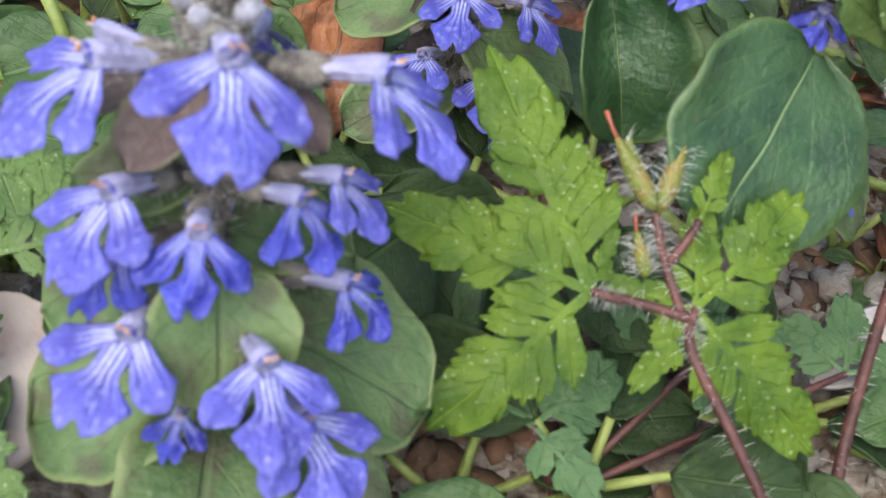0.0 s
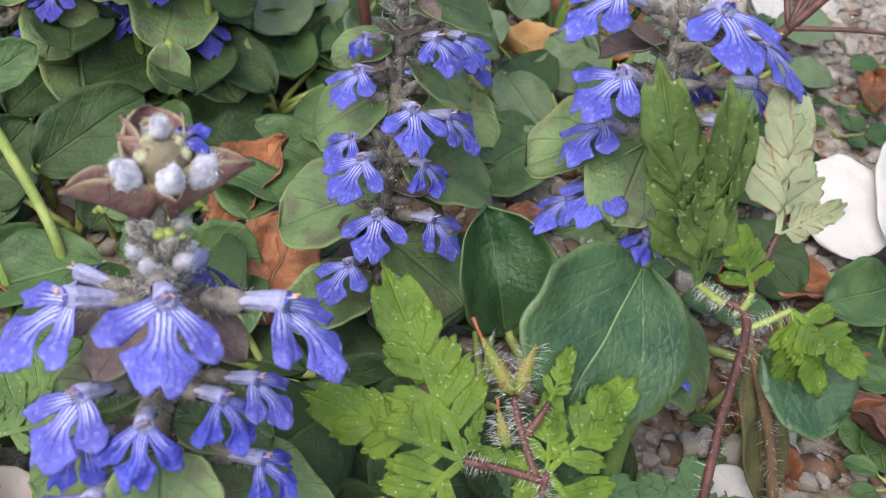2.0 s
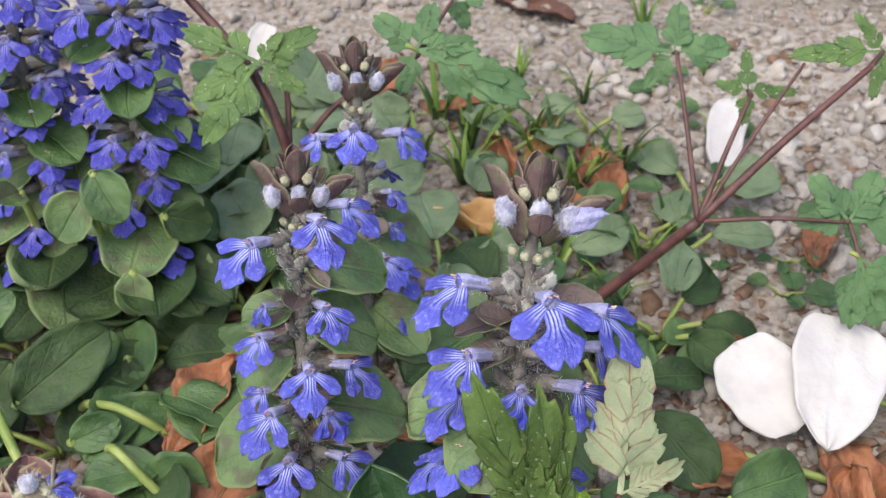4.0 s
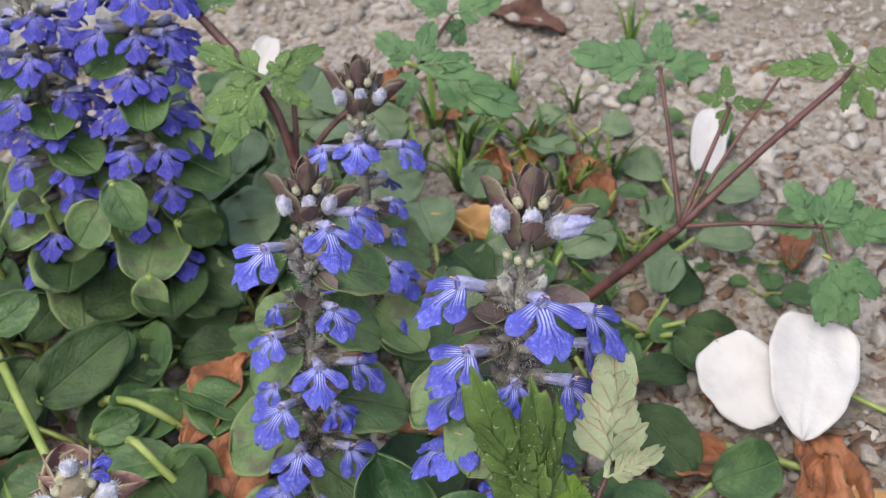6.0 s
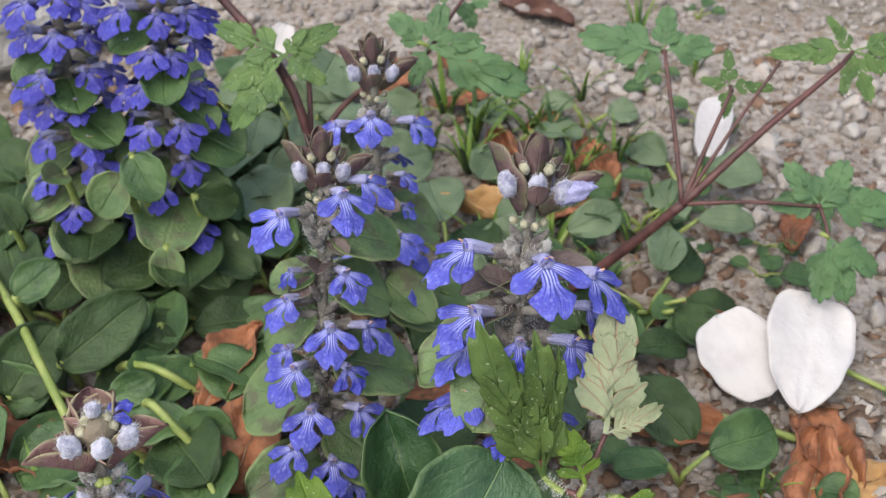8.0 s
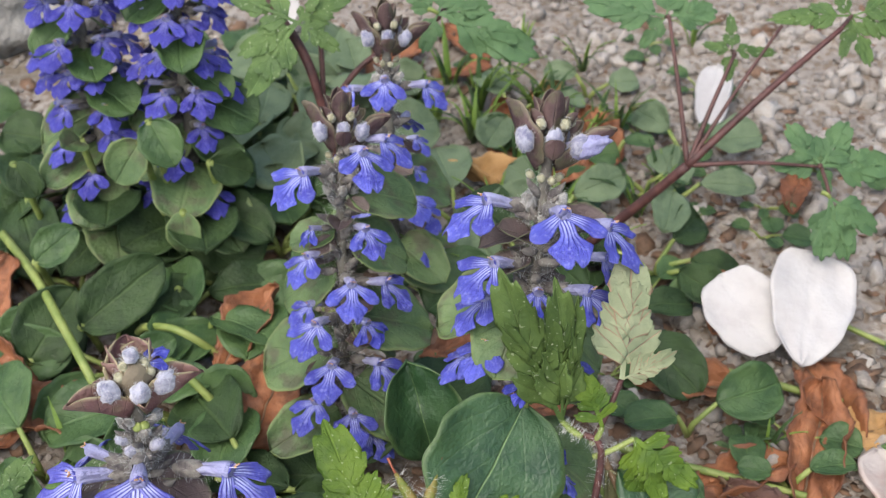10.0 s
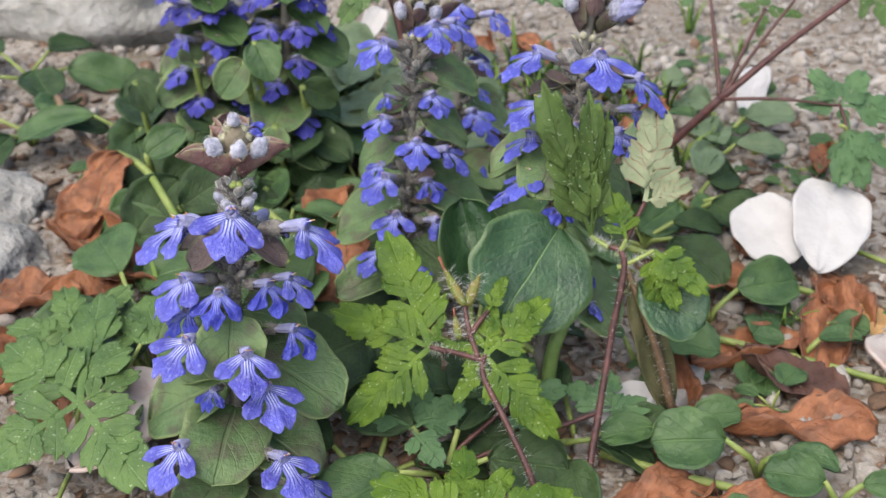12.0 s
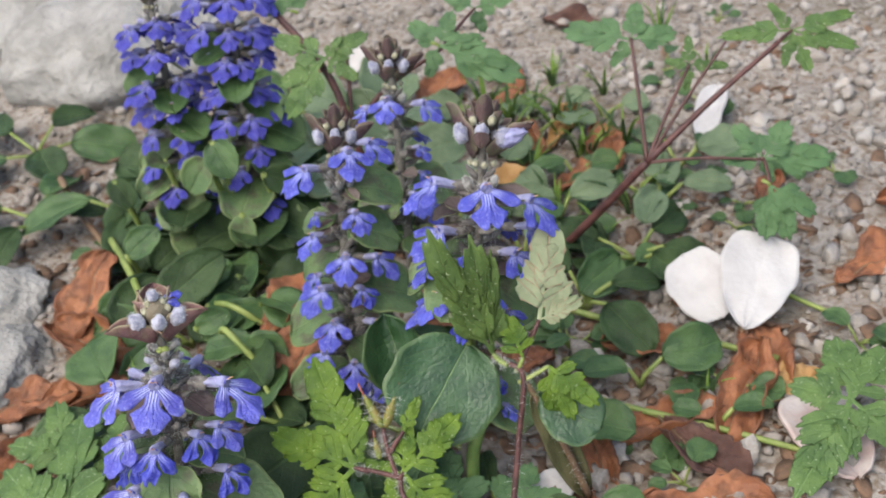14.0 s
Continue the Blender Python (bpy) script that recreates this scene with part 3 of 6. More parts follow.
DEEPER = [(lip_meshes(PETAL_MID, 50 + n), tube_mesh(), stamen_meshes(n)) for n in range(6)]
# Flowers of the far spikes, in the shade-darkened petal colour.
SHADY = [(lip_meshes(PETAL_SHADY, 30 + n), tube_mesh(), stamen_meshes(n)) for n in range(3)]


def flower(parent, at, way, up, size, k, closed=False, fuzzy=True, deep=True):
    """A bugle flower with its base at a point of the stem."""
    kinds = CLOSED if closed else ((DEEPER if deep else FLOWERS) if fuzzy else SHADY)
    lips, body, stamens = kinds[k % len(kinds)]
    m = facing(at, way, up, size * 0.001)
    ob = part("flower", body, parent, m, "violet-blue bugle flower with a striped lower lip")
    for lip in lips:
        part("petal", lip, ob, m)
    part("upper_lip", UPPER_LIP, ob, m)
    for rod, tip, end in stamens:
        part("stamen", rod, ob, m)
        part("anther", tip, ob, m @ Matrix.Translation(end), "orange-brown anther")
    part("calyx", CALYXES[k % 2], ob, m, "dark hairy calyx")
    if fuzzy:
        part("hairs", CALYX_FUZZ[k % 2], ob, m)
        part("hairs", TUBE_FUZZ, ob, m)
    return ob


class Spike:
    """An upright bugle: h in millimetres up the stem, azimuth 0 to the front and positive to its left hand."""

    def __init__(self, base, tip, label, group="bugle plants", thick=1.7, hairy=400, seed=0, deep=True):
        self.base, self.tip = V(base), V(tip)
        self.up = (self.tip - self.base).normalized()
        self.high = (self.tip - self.base).length * 1000
        front = (V((0.042, -0.12, 0)) - V((base[0], base[1], 0))).normalized()
        self.front = (front - self.up * front.dot(self.up)).normalized()
        self.right = self.up.cross(self.front)
        self.rng, self.deep = random.Random(seed), deep
        self.ob = thing("bugle_plant", base, label, "flowering plant", group)
        pts = [self.at(self.high * t) for t in np.linspace(-0.02, 0.97, 14)]
        stem = tube("stem", [V(p) - self.base for p in pts], [thick * 0.001 * (1.1 - 0.45 * i / 13) for i in range(14)], STEM, 8)
        part("stem", stem, self.ob, Matrix.Translation(self.base))
        roots, ways = [], []
        for _ in range(hairy):
            a, h = self.rng.uniform(0, 2 * math.pi), self.rng.uniform(0.15, 0.98) * self.high
            d = self.way(math.degrees(a))
            roots.append(self.at(h) + d * thick * 0.0009 - self.base)
            ways.append(d + self.up * 0.1)
        if hairy:
            part("hairs", hairs("hairs", roots, ways, 0.0016, 0.000022, self.rng), self.ob, Matrix.Translation(self.base))

    def at(self, h):
        return self.base + self.up * (h / 1000)

    def way(self, az, lift=0.0):
        a, e = radians(az), radians(lift)
        return (self.front * math.cos(a) + self.right * math.sin(a)) * math.cos(e) + self.up * math.sin(e)

    def flower(self, az, h, size=1.0, closed=False, lift=4, fuzzy=True, reach=2.2, k=None, turn=0.76):
        way = self.way(az * (turn if abs(az) < 100 else 1.0), lift)
        up = self.up + self.way(az) * 0.15 + self.way(az + 90) * (self.rng.uniform(-0.18, 0.18) - 0.25 * math.sin(radians(az)))
        k = self.rng.randrange(24) if k is None else k
        flower(self.ob, self.at(h) + self.way(az) * reach * 0.001, way, up, size, k, closed, fuzzy, self.deep)
        if fuzzy:
            for side in (-24, 22)[: 2 if size > 0.8 else 1]:
                self.knob(az + side + self.rng.uniform(-8, 8), h + self.rng.uniform(-2.5, 1.5), 1.6, size * self.rng.uniform(0.65, 0.9), self.rng.uniform(5, 40))

    def leaf(self, az, h, length, lift=-25, wide=1.0, k=None, reach=1.0, meshes=None, label="", face=0.9):
        meshes = meshes or BUGLE_LEAVES
        k = self.rng.randrange(len(meshes)) if k is None else k
        base = self.at(h) + self.way(az) * reach * 0.001
        way = self.way(az, lift)
        up = self.way(az, lift + 90) + self.front * face
        part("leaf" if meshes not in (BRACTS, DARK_BRACTS, PINK_BRACTS) else "bract", meshes[k % len(meshes)], self.ob, laid(base, base + way * length * 0.001, up, wide), label)

    def bud(self, az, h, out, size=1.0, lift=50, fuzzy=True, grey=False, kinds=None):
        k = self.rng.randrange(3)
        m = facing(self.at(h) + self.way(az) * out * 0.001, self.way(az + 90), self.way(az, lift), size * 0.001)
        ob = part("bud", (kinds or (GREY_BUDS if grey else BUDS))[k], self.ob, m, "small pale or brown young bud" if kinds else ("grey woolly unopened bud" if grey else "pale woolly unopened bud"))
        if fuzzy:
            part("hairs", BUD_FUZZ[k], ob, m)

    def knob(self, az, h, out, size=1.0, lift=35):
        """A small grey-green hairy calyx with no flower yet."""
        k = self.rng.randrange(2)
        m = facing(self.at(h) + self.way(az) * out * 0.001, self.way(az, lift), self.up, size * 0.001)
        ob = part("calyx", KNOBS[k], self.ob, m, "grey hairy closed calyx")
        part("hairs", KNOB_FUZZ[k], ob, m)

    def crowd(self, low, high, many, size):
        """Dark hairy calyces and small bracts that crowd the stem between the whorls."""
        for n in range(many):
            h = low + (high - low) * (n + 0.5) / many
            az = n * 137.5 % 360 - 180
            self.knob(az, h, 1.5, size * self.rng.uniform(0.8, 1.15), self.rng.uniform(5, 50))
            if n % 3 == 0:
                self.leaf(az + 60, h, self.rng.uniform(4.5, 7.0), self.rng.uniform(-15, 30), 0.9, None, 1.2, DARK_BRACTS)

    def crown(self, size=1.0, fuzzy=True, rise=0.0):
        """The unopened top: woolly buds between dark upright bracts."""
        t, s = self.high + rise, size
        for az, h, far, lift, k in ((-78, 11.0, 10.2, 54, 0), (78, 11.0, 9.6, 32, 1), (168, 10.4, 9.0, 58, 1), (-122, 10.6, 7.4, 56, 2), (122, 10.6, 7.4, 50, 0)):
            self.leaf(az, t - h * s, far * s, lift, 0.78, k, 1.3 * s, BRACTS, face=0.15)
        for az, h, out, b, lift in ((-52, 8.6, 3.7, 1.05, 68), (3, 8.0, 3.4, 0.95, 62), (52, 8.6, 3.7, 1.0, 62), (140, 8.2, 2.6, 0.85, 66), (-140, 8.2, 2.6, 0.85, 66)):
            self.bud(az, t - h * s, out * s, b * s * 0.77, lift, fuzzy, True)
        self.leaf(3, t - 9.2 * s, 3.1 * s, 50, 1.6, 2, 4.4 * s, BRACTS, face=0.0)
        for n in range(6):
            self.leaf(n * 60 + 4, t - (5.9 + 0.5 * (n % 2)) * s, (5.6, 3.9, 4.8, 6.0, 4.6, 3.8)[n] * s, (72, 56, 66, 78, 62, 54)[n], 0.95, n, (1.3 + 0.6 * (n % 2)) * s, BRACTS, face=0.0)
        for az, h, out in ((-34, 5.6, 2.5), (36, 5.4, 2.5), (-90, 5.2, 2.2), (92, 5.2, 2.2), (170, 5.0, 2.2)):
            self.bud(az, t - h * s, out * s, 0.42 * s, 68, fuzzy, True, CREAM_BUDS)
        for az, h, b in ((-20, 12.4, 0.34), (18, 12.6, 0.34), (120, 12.4, 0.34), (-120, 12.4, 0.34)):
            self.bud(az, t - h * s, 1.7 * s, b * s, 40, fuzzy, True, CREAM_BUDS)
        for az, h, b in ((-58, 16.4, 0.72), (56, 16.2, 0.75), (4, 18.4, 0.6), (150, 16.4, 0.7), (-150, 16.4, 0.7), (-95, 18.8, 0.6), (95, 18.8, 0.6)):
            self.bud(az, t - h * s, 1.7 * s, b * s * 0.82, 56, fuzzy, True, PALE_BUDS)
        for az, h, n in ((-60, 14.0, 0.6), (58, 14.2, 0.62), (170, 14.0, 0.6), (-34, 17.6, 0.6), (34, 17.8, 0.6)):
            self.knob(az, t - h * s, 1.3 * s, n * s, 48)

    def open_crown(self):
        """A crown seen close: woolly buds between broad pinkish bracts, with the next flowers peeping out on top."""
        t, q = self.high - 0.6, 0.8
        for az, h, far, lift, wide, k in ((180, 7.4, 9.0, 78, 1.9, 0), (-128, 7.4, 8.4, 74, 1.7, 1), (128, 7.4, 8.4, 74, 1.7, 2), (-84, 7.8, 7.4, 68, 1.3, 2), (84, 7.8, 7.6, 68, 1.3, 1), (-40, 7.2, 4.6, 70, 1.3, 0), (42, 7.2, 4.6, 70, 1.3, 2)):
            self.leaf(az, t - h * q, far * q, lift, wide, k, 1.4 * q, PINK_BRACTS, face=0.0)
        for az, h, far, lift, wide, k in ((-76, 11.8, 11.6, 30, 0.74, 0), (76, 11.8, 12.0, 40, 0.74, 1), (4, 9.4, 5.6, 22, 1.35, 2), (168, 10.8, 8.4, 46, 1.1, 1), (-122, 10.8, 7.4, 42, 1.1, 2), (124, 10.8, 7.4, 42, 1.1, 0)):
            self.leaf(az, t - h * q, far * q, lift, wide, k, 1.5 * q, PINK_BRACTS, face=0.2)
        self.bud(0, t - 8.0 * q, 0.3, 1.85 * q, 84, True, False, BROWN_BUDS)
        for az, h, out, b, lift in ((-56, 7.4, 4.2, 1.12, 56), (2, 7.6, 3.7, 1.04, 50), (54, 7.4, 4.2, 1.16, 56), (150, 8.6, 2.6, 0.75, 60), (-150, 8.6, 2.6, 0.75, 60), (-8, 1.4, 2.0, 0.78, 60)):
            self.bud(az, t - h * q, out * q, b * q, lift, True)
        for az, h, out in ((-44, 4.6, 2.8), (46, 4.4, 2.8), (-34, 3.0, 2.2), (36, 3.0, 2.2)):
            self.bud(az, t - h * q, out * q, 0.6 * q, 60, True, False, CREAM_BUDS)
        for n in range(10):
            self.bud(n * 137.5 % 360 - 180, t - 10.0 - 0.5 * n, 1.4, 0.5, 35, True, False, PALE_BUDS)
        for az in (-13, 13):
            self.bud(az, t - 13.6 * q, 1.7, 0.38, 50, False, False, GREEN_BUDS)
        for n in range(18):
            self.knob(n * 137.5 % 360 - 180, t - 10.6 - 0.36 * n, 1.2, 0.70, 30 + 5 * (n % 4))
        for az, h, out, b in ((-34, 14.2, 2.0, 0.56), (36, 14.0, 2.0, 0.58), (-70, 13.0, 1.8, 0.5), (72, 13.2, 1.8, 0.5)):
            self.bud(az, t - h, out, b, 35, True, True)


# ---- ground ----
def spread(n, near, far):
    """Steps that are fine in the middle and reach far out."""
    t = np.linspace(-1, 1, n)
    return near * t + (far - near) * np.sign(t) * np.abs(t) ** 7


def height(x, y):
    far = max(abs(x), abs(y - 0.1))
    return 0.0016 * noise.noise(V((x * 60, y * 60, 0))) + 0.0035 * noise.noise(V((x * 14, y * 14, 4))) - 0.001 - (0.0 if far < 1 else 0.02 * min(far - 1, 1))


xs, ys = spread(161, 0.45, 40.0) + 0.03, spread(161, 0.45, 40.0) + 0.1
verts = [(x, y, height(x, y)) for x in xs for y in ys]
faces = [(i * 161 + j, (i + 1) * 161 + j, (i + 1) * 161 + j + 1, i * 161 + j + 1) for i in range(160) for j in range(160)]
ground = thing("ground", (0, 0, 0), "pale sandy soil strewn with gravel and dead leaves", "ground", "", mesh_from("ground", verts, faces, SOIL), None, "structure")

# ---- bugle plants ----
def bugle_near():
    s = Spike((-0.0018, -0.0130, 0.0), (-0.0016, 0.0128, 0.0600), "violet-blue bugle in full flower beside a herb robert leaf", seed=1, hairy=900, thick=1.25, deep=False)
    s.open_crown()
    for az in (60, 190):
        s.flower(az, 60.0, 0.42, True, 68, False, 0.8)
    for az, h, size, closed, reach in ((-14, 50.0, 0.92, 0, 3.4), (140, 47.5, 0.75, 0, 3.4), (-140, 47.0, 0.75, 0, 3.4),
                                       (-76, 39.0, 0.80, 0, 3.4), (-80, 34.0, 0.70, 1, 3.4), (-27, 37.5, 0.74, 1, 4.2), (34, 38.2, 0.70, 1, 3.0), (60, 39.0, 0.62, 0, 5.0),
                                       (-53, 30.0, 0.80, 0, 6.0), (-2, 28.3, 0.80, 0, 6.5), (56, 30.6, 0.70, 1, 5.4), (13, 22.8, 0.80, 0, 6.9), (-39, 21.5, 0.45, 1, 5.0),
                                       (-62, 12.5, 0.80, 0, 6.6), (24, 11.0, 0.80, 0, 8.0), (50, 5.5, 0.80, 0, 7.5), (150, 30.0, 0.8, 0, 4.0), (-150, 24.0, 0.8, 0, 4.0)):
        s.flower(az, h, size, bool(closed), 4, True, reach)
    s.flower(-84, 47.0, 0.92, False, 8, True, 1.5, None, 1.0)
    s.flower(60, 47.3, 0.92, False, 4, True, 5.5)
    for az, h, far, lift, wide, k in ((-58, 46.0, 9.0, -26, 0.9, 0), (56, 46.0, 9.0, -26, 0.9, 1), (-110, 45.5, 8.5, -8, 0.9, 1), (110, 45.5, 8.5, -8, 0.9, 0), (180, 44.5, 9.0, -5, 0.9, 1)):
        s.leaf(az, h, far, lift, wide, k, 1.0, DARK_BRACTS, "dark purple-brown bract", 0.5)
    for az, h, size in ((-70, 40.5, 1.1), (-44, 38.5, 1.2), (-18, 40.0, 1.2), (12, 39.0, 1.25), (36, 40.5, 1.2), (62, 39.5, 1.1), (-30, 42.5, 1.0), (26, 43.0, 1.0), (-55, 30.0, 1.1), (-20, 30.0, 1.1), (20, 29.5, 1.1), (50, 24.0, 1.1), (0, 22.5, 1.1), (-45, 21.0, 1.0)):
        s.knob(az, h, 1.2, size * 0.75, 25)
    for n in range(26):
        s.knob(n * 137 % 360 - 180, 40.5 + 1.1 * (n % 4) - 15 * (n // 9), 1.3, 0.85, 10 + 9 * (n % 5))
    s.leaf(-14, 34.0, 10.5, -62, 1.22, 0, 7.5, None, "round green bract blotched with brown")
    for az, h, far, lift, wide, k in ((59, 27.1, 19.0, -20, 0.85, 3), (83, 33.5, 11.5, -12, 0.9, 2), (-109, 33.1, 15.0, -20, 0.85, 1), (-112, 38.5, 10.5, -12, 0.9, 2), (-115, 21.1, 17.0, -20, 0.9, 3),
                                     (-22, 17.2, 14.5, -22, 1.05, 1), (47, 15.1, 16.0, -20, 0.98, 0), (-52, 6.4, 13.0, -24, 1.1, 2), (30, 3.5, 12.0, -10, 1.0, 0), (150, 30.0, 12.0, -15, 1.0, 1), (-160, 22.0, 13.0, -15, 1.0, 2), (130, 15.0, 15.0, -15, 1.0, 3)):
        s.leaf(az, h, far, lift, wide, k)


def bugle_middle():
    s = Spike((0.0203, 0.0380, 0.0), (0.0233, 0.0655, 0.0640), "slender violet-blue bugle spike above round green leaves", seed=2, hairy=350, thick=1.1)
    s.crown(0.98, rise=1.2)
    for az, h, size, closed in ((26, 61.0, 0.74, 0), (84, 62.0, 0.66, 0), (-64, 57.2, 0.74, 0), (34, 47.8, 0.62, 0), (-66, 42.6, 0.62, 0), (8, 38.6, 0.70, 0), (84, 37.0, 0.66, 0), (-46, 31.2, 0.70, 0), (38, 31.0, 0.58, 1), (-22, 24.0, 0.70, 0),
                                (58, 23.0, 0.66, 0), (-56, 16.3, 0.64, 0), (10, 14.5, 0.62, 0), (160, 58.0, 0.6, 0), (-150, 45.0, 0.6, 0), (-78, 47.0, 0.42, 1), (-80, 33.5, 0.5, 0), (150, 28.0, 0.6, 0), (44, 10.0, 0.62, 0)):
        s.flower(az, h, size, bool(closed), 4, True, 2.4)
    for az, h, far, lift, wide, k in ((-104, 39.9, 12.6, -27, 0.95, 1), (104, 44.6, 13.2, -18, 0.92, 0), (-103, 25.9, 15.5, -20, 0.92, 3), (112, 28.9, 12.0, -30, 0.95, 2), (95, 30.9, 16.5, -10, 0.9, 0), (60, 19.0, 15.0, -24, 0.9, 1), (-70, 13.0, 14.0, -18, 0.9, 2), (98, 53.0, 13.0, -6, 0.85, 3), (-96, 46.5, 8.5, -12, 0.9, 0), (170, 40.0, 10.0, -10, 1.0, 1), (160, 22.0, 13.0, -10, 1.0, 0)):
        s.leaf(az, h, far, lift, wide, k)
    s.crowd(16.0, 56.0, 34, 0.85)


def bugle_tall():
    s = Spike((0.0475, 0.0110, 0.0), (0.0573, 0.0520, 0.0702), "tall violet-blue bugle with a broad glossy base leaf", seed=3, hairy=450, thick=1.3)
    s.crown(1.15, rise=2.4)
    for az, h, size, closed, reach in ((-86, 65.8, 0.86, 0, 2.6), (16, 65.7, 0.90, 0, 2.6), (86, 63.5, 0.84, 0, 4.0), (94, 58.4, 0.66, 0, 5.2), (-62, 56.8, 0.80, 0, 2.6), (-80, 50.8, 0.74, 0, 2.6), (72, 53.4, 0.80, 0, 2.8), (0, 53.4, 0.62, 1, 2.6),
                                       (20, 45.4, 0.68, 0, 2.6), (-62, 44.1, 0.72, 0, 2.6), (-96, 41.3, 0.68, 0, 4.2), (-6, 39.4, 0.5, 1, 2.6), (70, 41.8, 0.6, 0, 3.0), (150, 58.9, 0.7, 0, 2.6), (-150, 51.3, 0.7, 0, 2.6), (120, 45.6, 0.7, 0, 2.6), (64, 28.5, 0.4, 1, 4.0), (80, 22.8, 0.4, 0, 5.0), (-76, 29.4, 0.36, 0, 5.5)):
        s.flower(az, h, size, bool(closed), 4, True, reach)
    s.crowd(40.0, 62.0, 26, 0.95)
    way = s.way(62, 24)
    m = facing(s.at(74.5) + s.way(62) * 0.003, s.way(152), way, 0.001)
    body = part("bud", blob("bud", (1.65, 1.5, 7.2), TUBE, random.Random(9), 0.5, 14, 16), s.ob, m, "pale violet elongated bud about to open")
    part("hairs", fuzz_mesh(90, 220, 1.4, 2.4, 2.6, 0.8), body, m)
    for az, h, far, lift, wide, k in ((-78, 62.2, 8.8, -14, 0.75, 0), (74, 64.6, 9.5, 4, 0.75, 1), (-62, 57.9, 8.5, -16, 0.8, 1)):
        s.leaf(az, h, far, lift, wide, k, 1.0, DARK_BRACTS, "dark purple-brown bract", 0.5)
    for az, h, far, lift, wide, k in ((-104, 51.6, 16.0, -22, 0.95, 2), (-26, 51.7, 14.0, -34, 0.95, 1), (78, 48.4, 13.0, -24, 0.9, 1), (-150, 47.5, 12.0, -15, 1.0, 3), (120, 39.9, 13.0, -15, 1.0, 0), (80, 28.5, 15.0, -25, 1.0, 1)):
        s.leaf(az, h, far, lift, wide, k)
    broad = [leaf_sheet("leaf", GLOSSY_LEAF, 1.04, 0.16, 0.05, 0.05, 151, 0.40, 0.42, 26, 18, 0.012, 0.03)]
    crinkled = [leaf_sheet("leaf", GLOSSY_LEAF, 0.85, 0.1, 0.5, 0.16, 153, 0.42, 0.5, 26, 18, 0.012)]
    part("leaf", broad[0], s.ob, laid((0.0518, 0.0232, 0.0346), (0.0428, 0.0070, 0.0258), (0.40, -0.57, 0.70), 1.06), "broad glossy dark green leaf with a pale midrib")
    part("leaf_stalk", tube("leaf_stalk", [V(p) - s.base for p in bend([s.at(34), (0.0521, 0.0255, 0.0345), (0.0516, 0.0228, 0.0344)], 4)], [0.0008] * 9, GREEN_STEM, 6), s.ob, Matrix.Translation(s.base))
    part("leaf", crinkled[0], s.ob, laid((0.0372, 0.0265, 0.0185), (0.0338, 0.0322, 0.0345), (0.15, -0.85, 0.5), 0.85), "dark crinkled glossy leaf")
    part("leaf_stalk", tube("leaf_stalk", [V(p) - s.base for p in bend([s.at(12), (0.0420, 0.0220, 0.0130), (0.0373, 0.0263, 0.0190)], 4)], [0.0007] * 9, GREEN_STEM, 6), s.ob, Matrix.Translation(s.base))


def bugle_behind():
    s = Spike((0.0285, 0.0800, 0.0), (0.0293, 0.1000, 0.0610), "bugle spike with two tiers of blue flowers behind another", seed=4, hairy=250, thick=1.3)
    s.crowd(18.0, 48.0, 20, 0.85)
    s.crown(1.0, rise=1.2)
    for az, h, size in ((-6, 51.0, 0.72), (88, 48.5, 0.72), (-92, 48.0, 0.68), (80, 38.0, 0.46), (88, 31.5, 0.4), (34, 27.2, 0.72), (66, 24.0, 0.66), (80, 15.0, 0.7), (-60, 24.0, 0.66), (150, 40.0, 0.66)):
        s.flower(az, h, size * 0.94, False)
    for az, h, far, lift, wide, k in ((108, 29.8, 14.0, -18, 0.95, 0), (-60, 26.0, 12.0, -12, 0.9, 1), (40, 16.0, 14.0, -15, 0.9, 2), (85, 12.0, 15.0, -10, 0.9, 3)):
        s.leaf(az, h, far, lift, wide, k)


def bugle_far(base, tip, seed, size):
    s = Spike(base, tip, "bushy bugle spike dense with blue flowers, shade put into their colour", seed=seed, hairy=120, thick=1.5)
    s.crown(0.8, False)
    rng = random.Random(seed)
    h, turn = s.high - 14, 0
    while h > 12:
        low = h < 0.42 * s.high
        for n in range(4 if low else 7):
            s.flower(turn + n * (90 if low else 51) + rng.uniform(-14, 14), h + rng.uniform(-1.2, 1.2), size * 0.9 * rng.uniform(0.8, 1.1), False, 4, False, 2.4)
        if h < 0.8 * s.high:
            for n in range(3 if low else 2):
                s.leaf(turn + 90 + n * (120 if low else 180) + rng.uniform(-15, 15), h - 2.5, 9 + rng.uniform(-1, 2) + (s.high - h) * 0.10, -20, 0.95, None, 1.0, FRESH_LEAVES if n else BUGLE_LEAVES)
        h -= rng.uniform(6.6, 8.0)
        turn += 40
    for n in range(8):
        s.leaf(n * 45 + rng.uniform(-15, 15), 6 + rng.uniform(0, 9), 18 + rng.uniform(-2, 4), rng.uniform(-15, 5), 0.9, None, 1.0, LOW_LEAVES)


bugle_near()
bugle_middle()
bugle_tall()
bugle_behind()
bugle_far((-0.0150, 0.1000, 0.0), (-0.0150, 0.1260, 0.0780), 5, 0.78)
bugle_far((-0.0340, 0.1020, 0.0), (-0.0370, 0.1270, 0.0730), 6, 0.74)

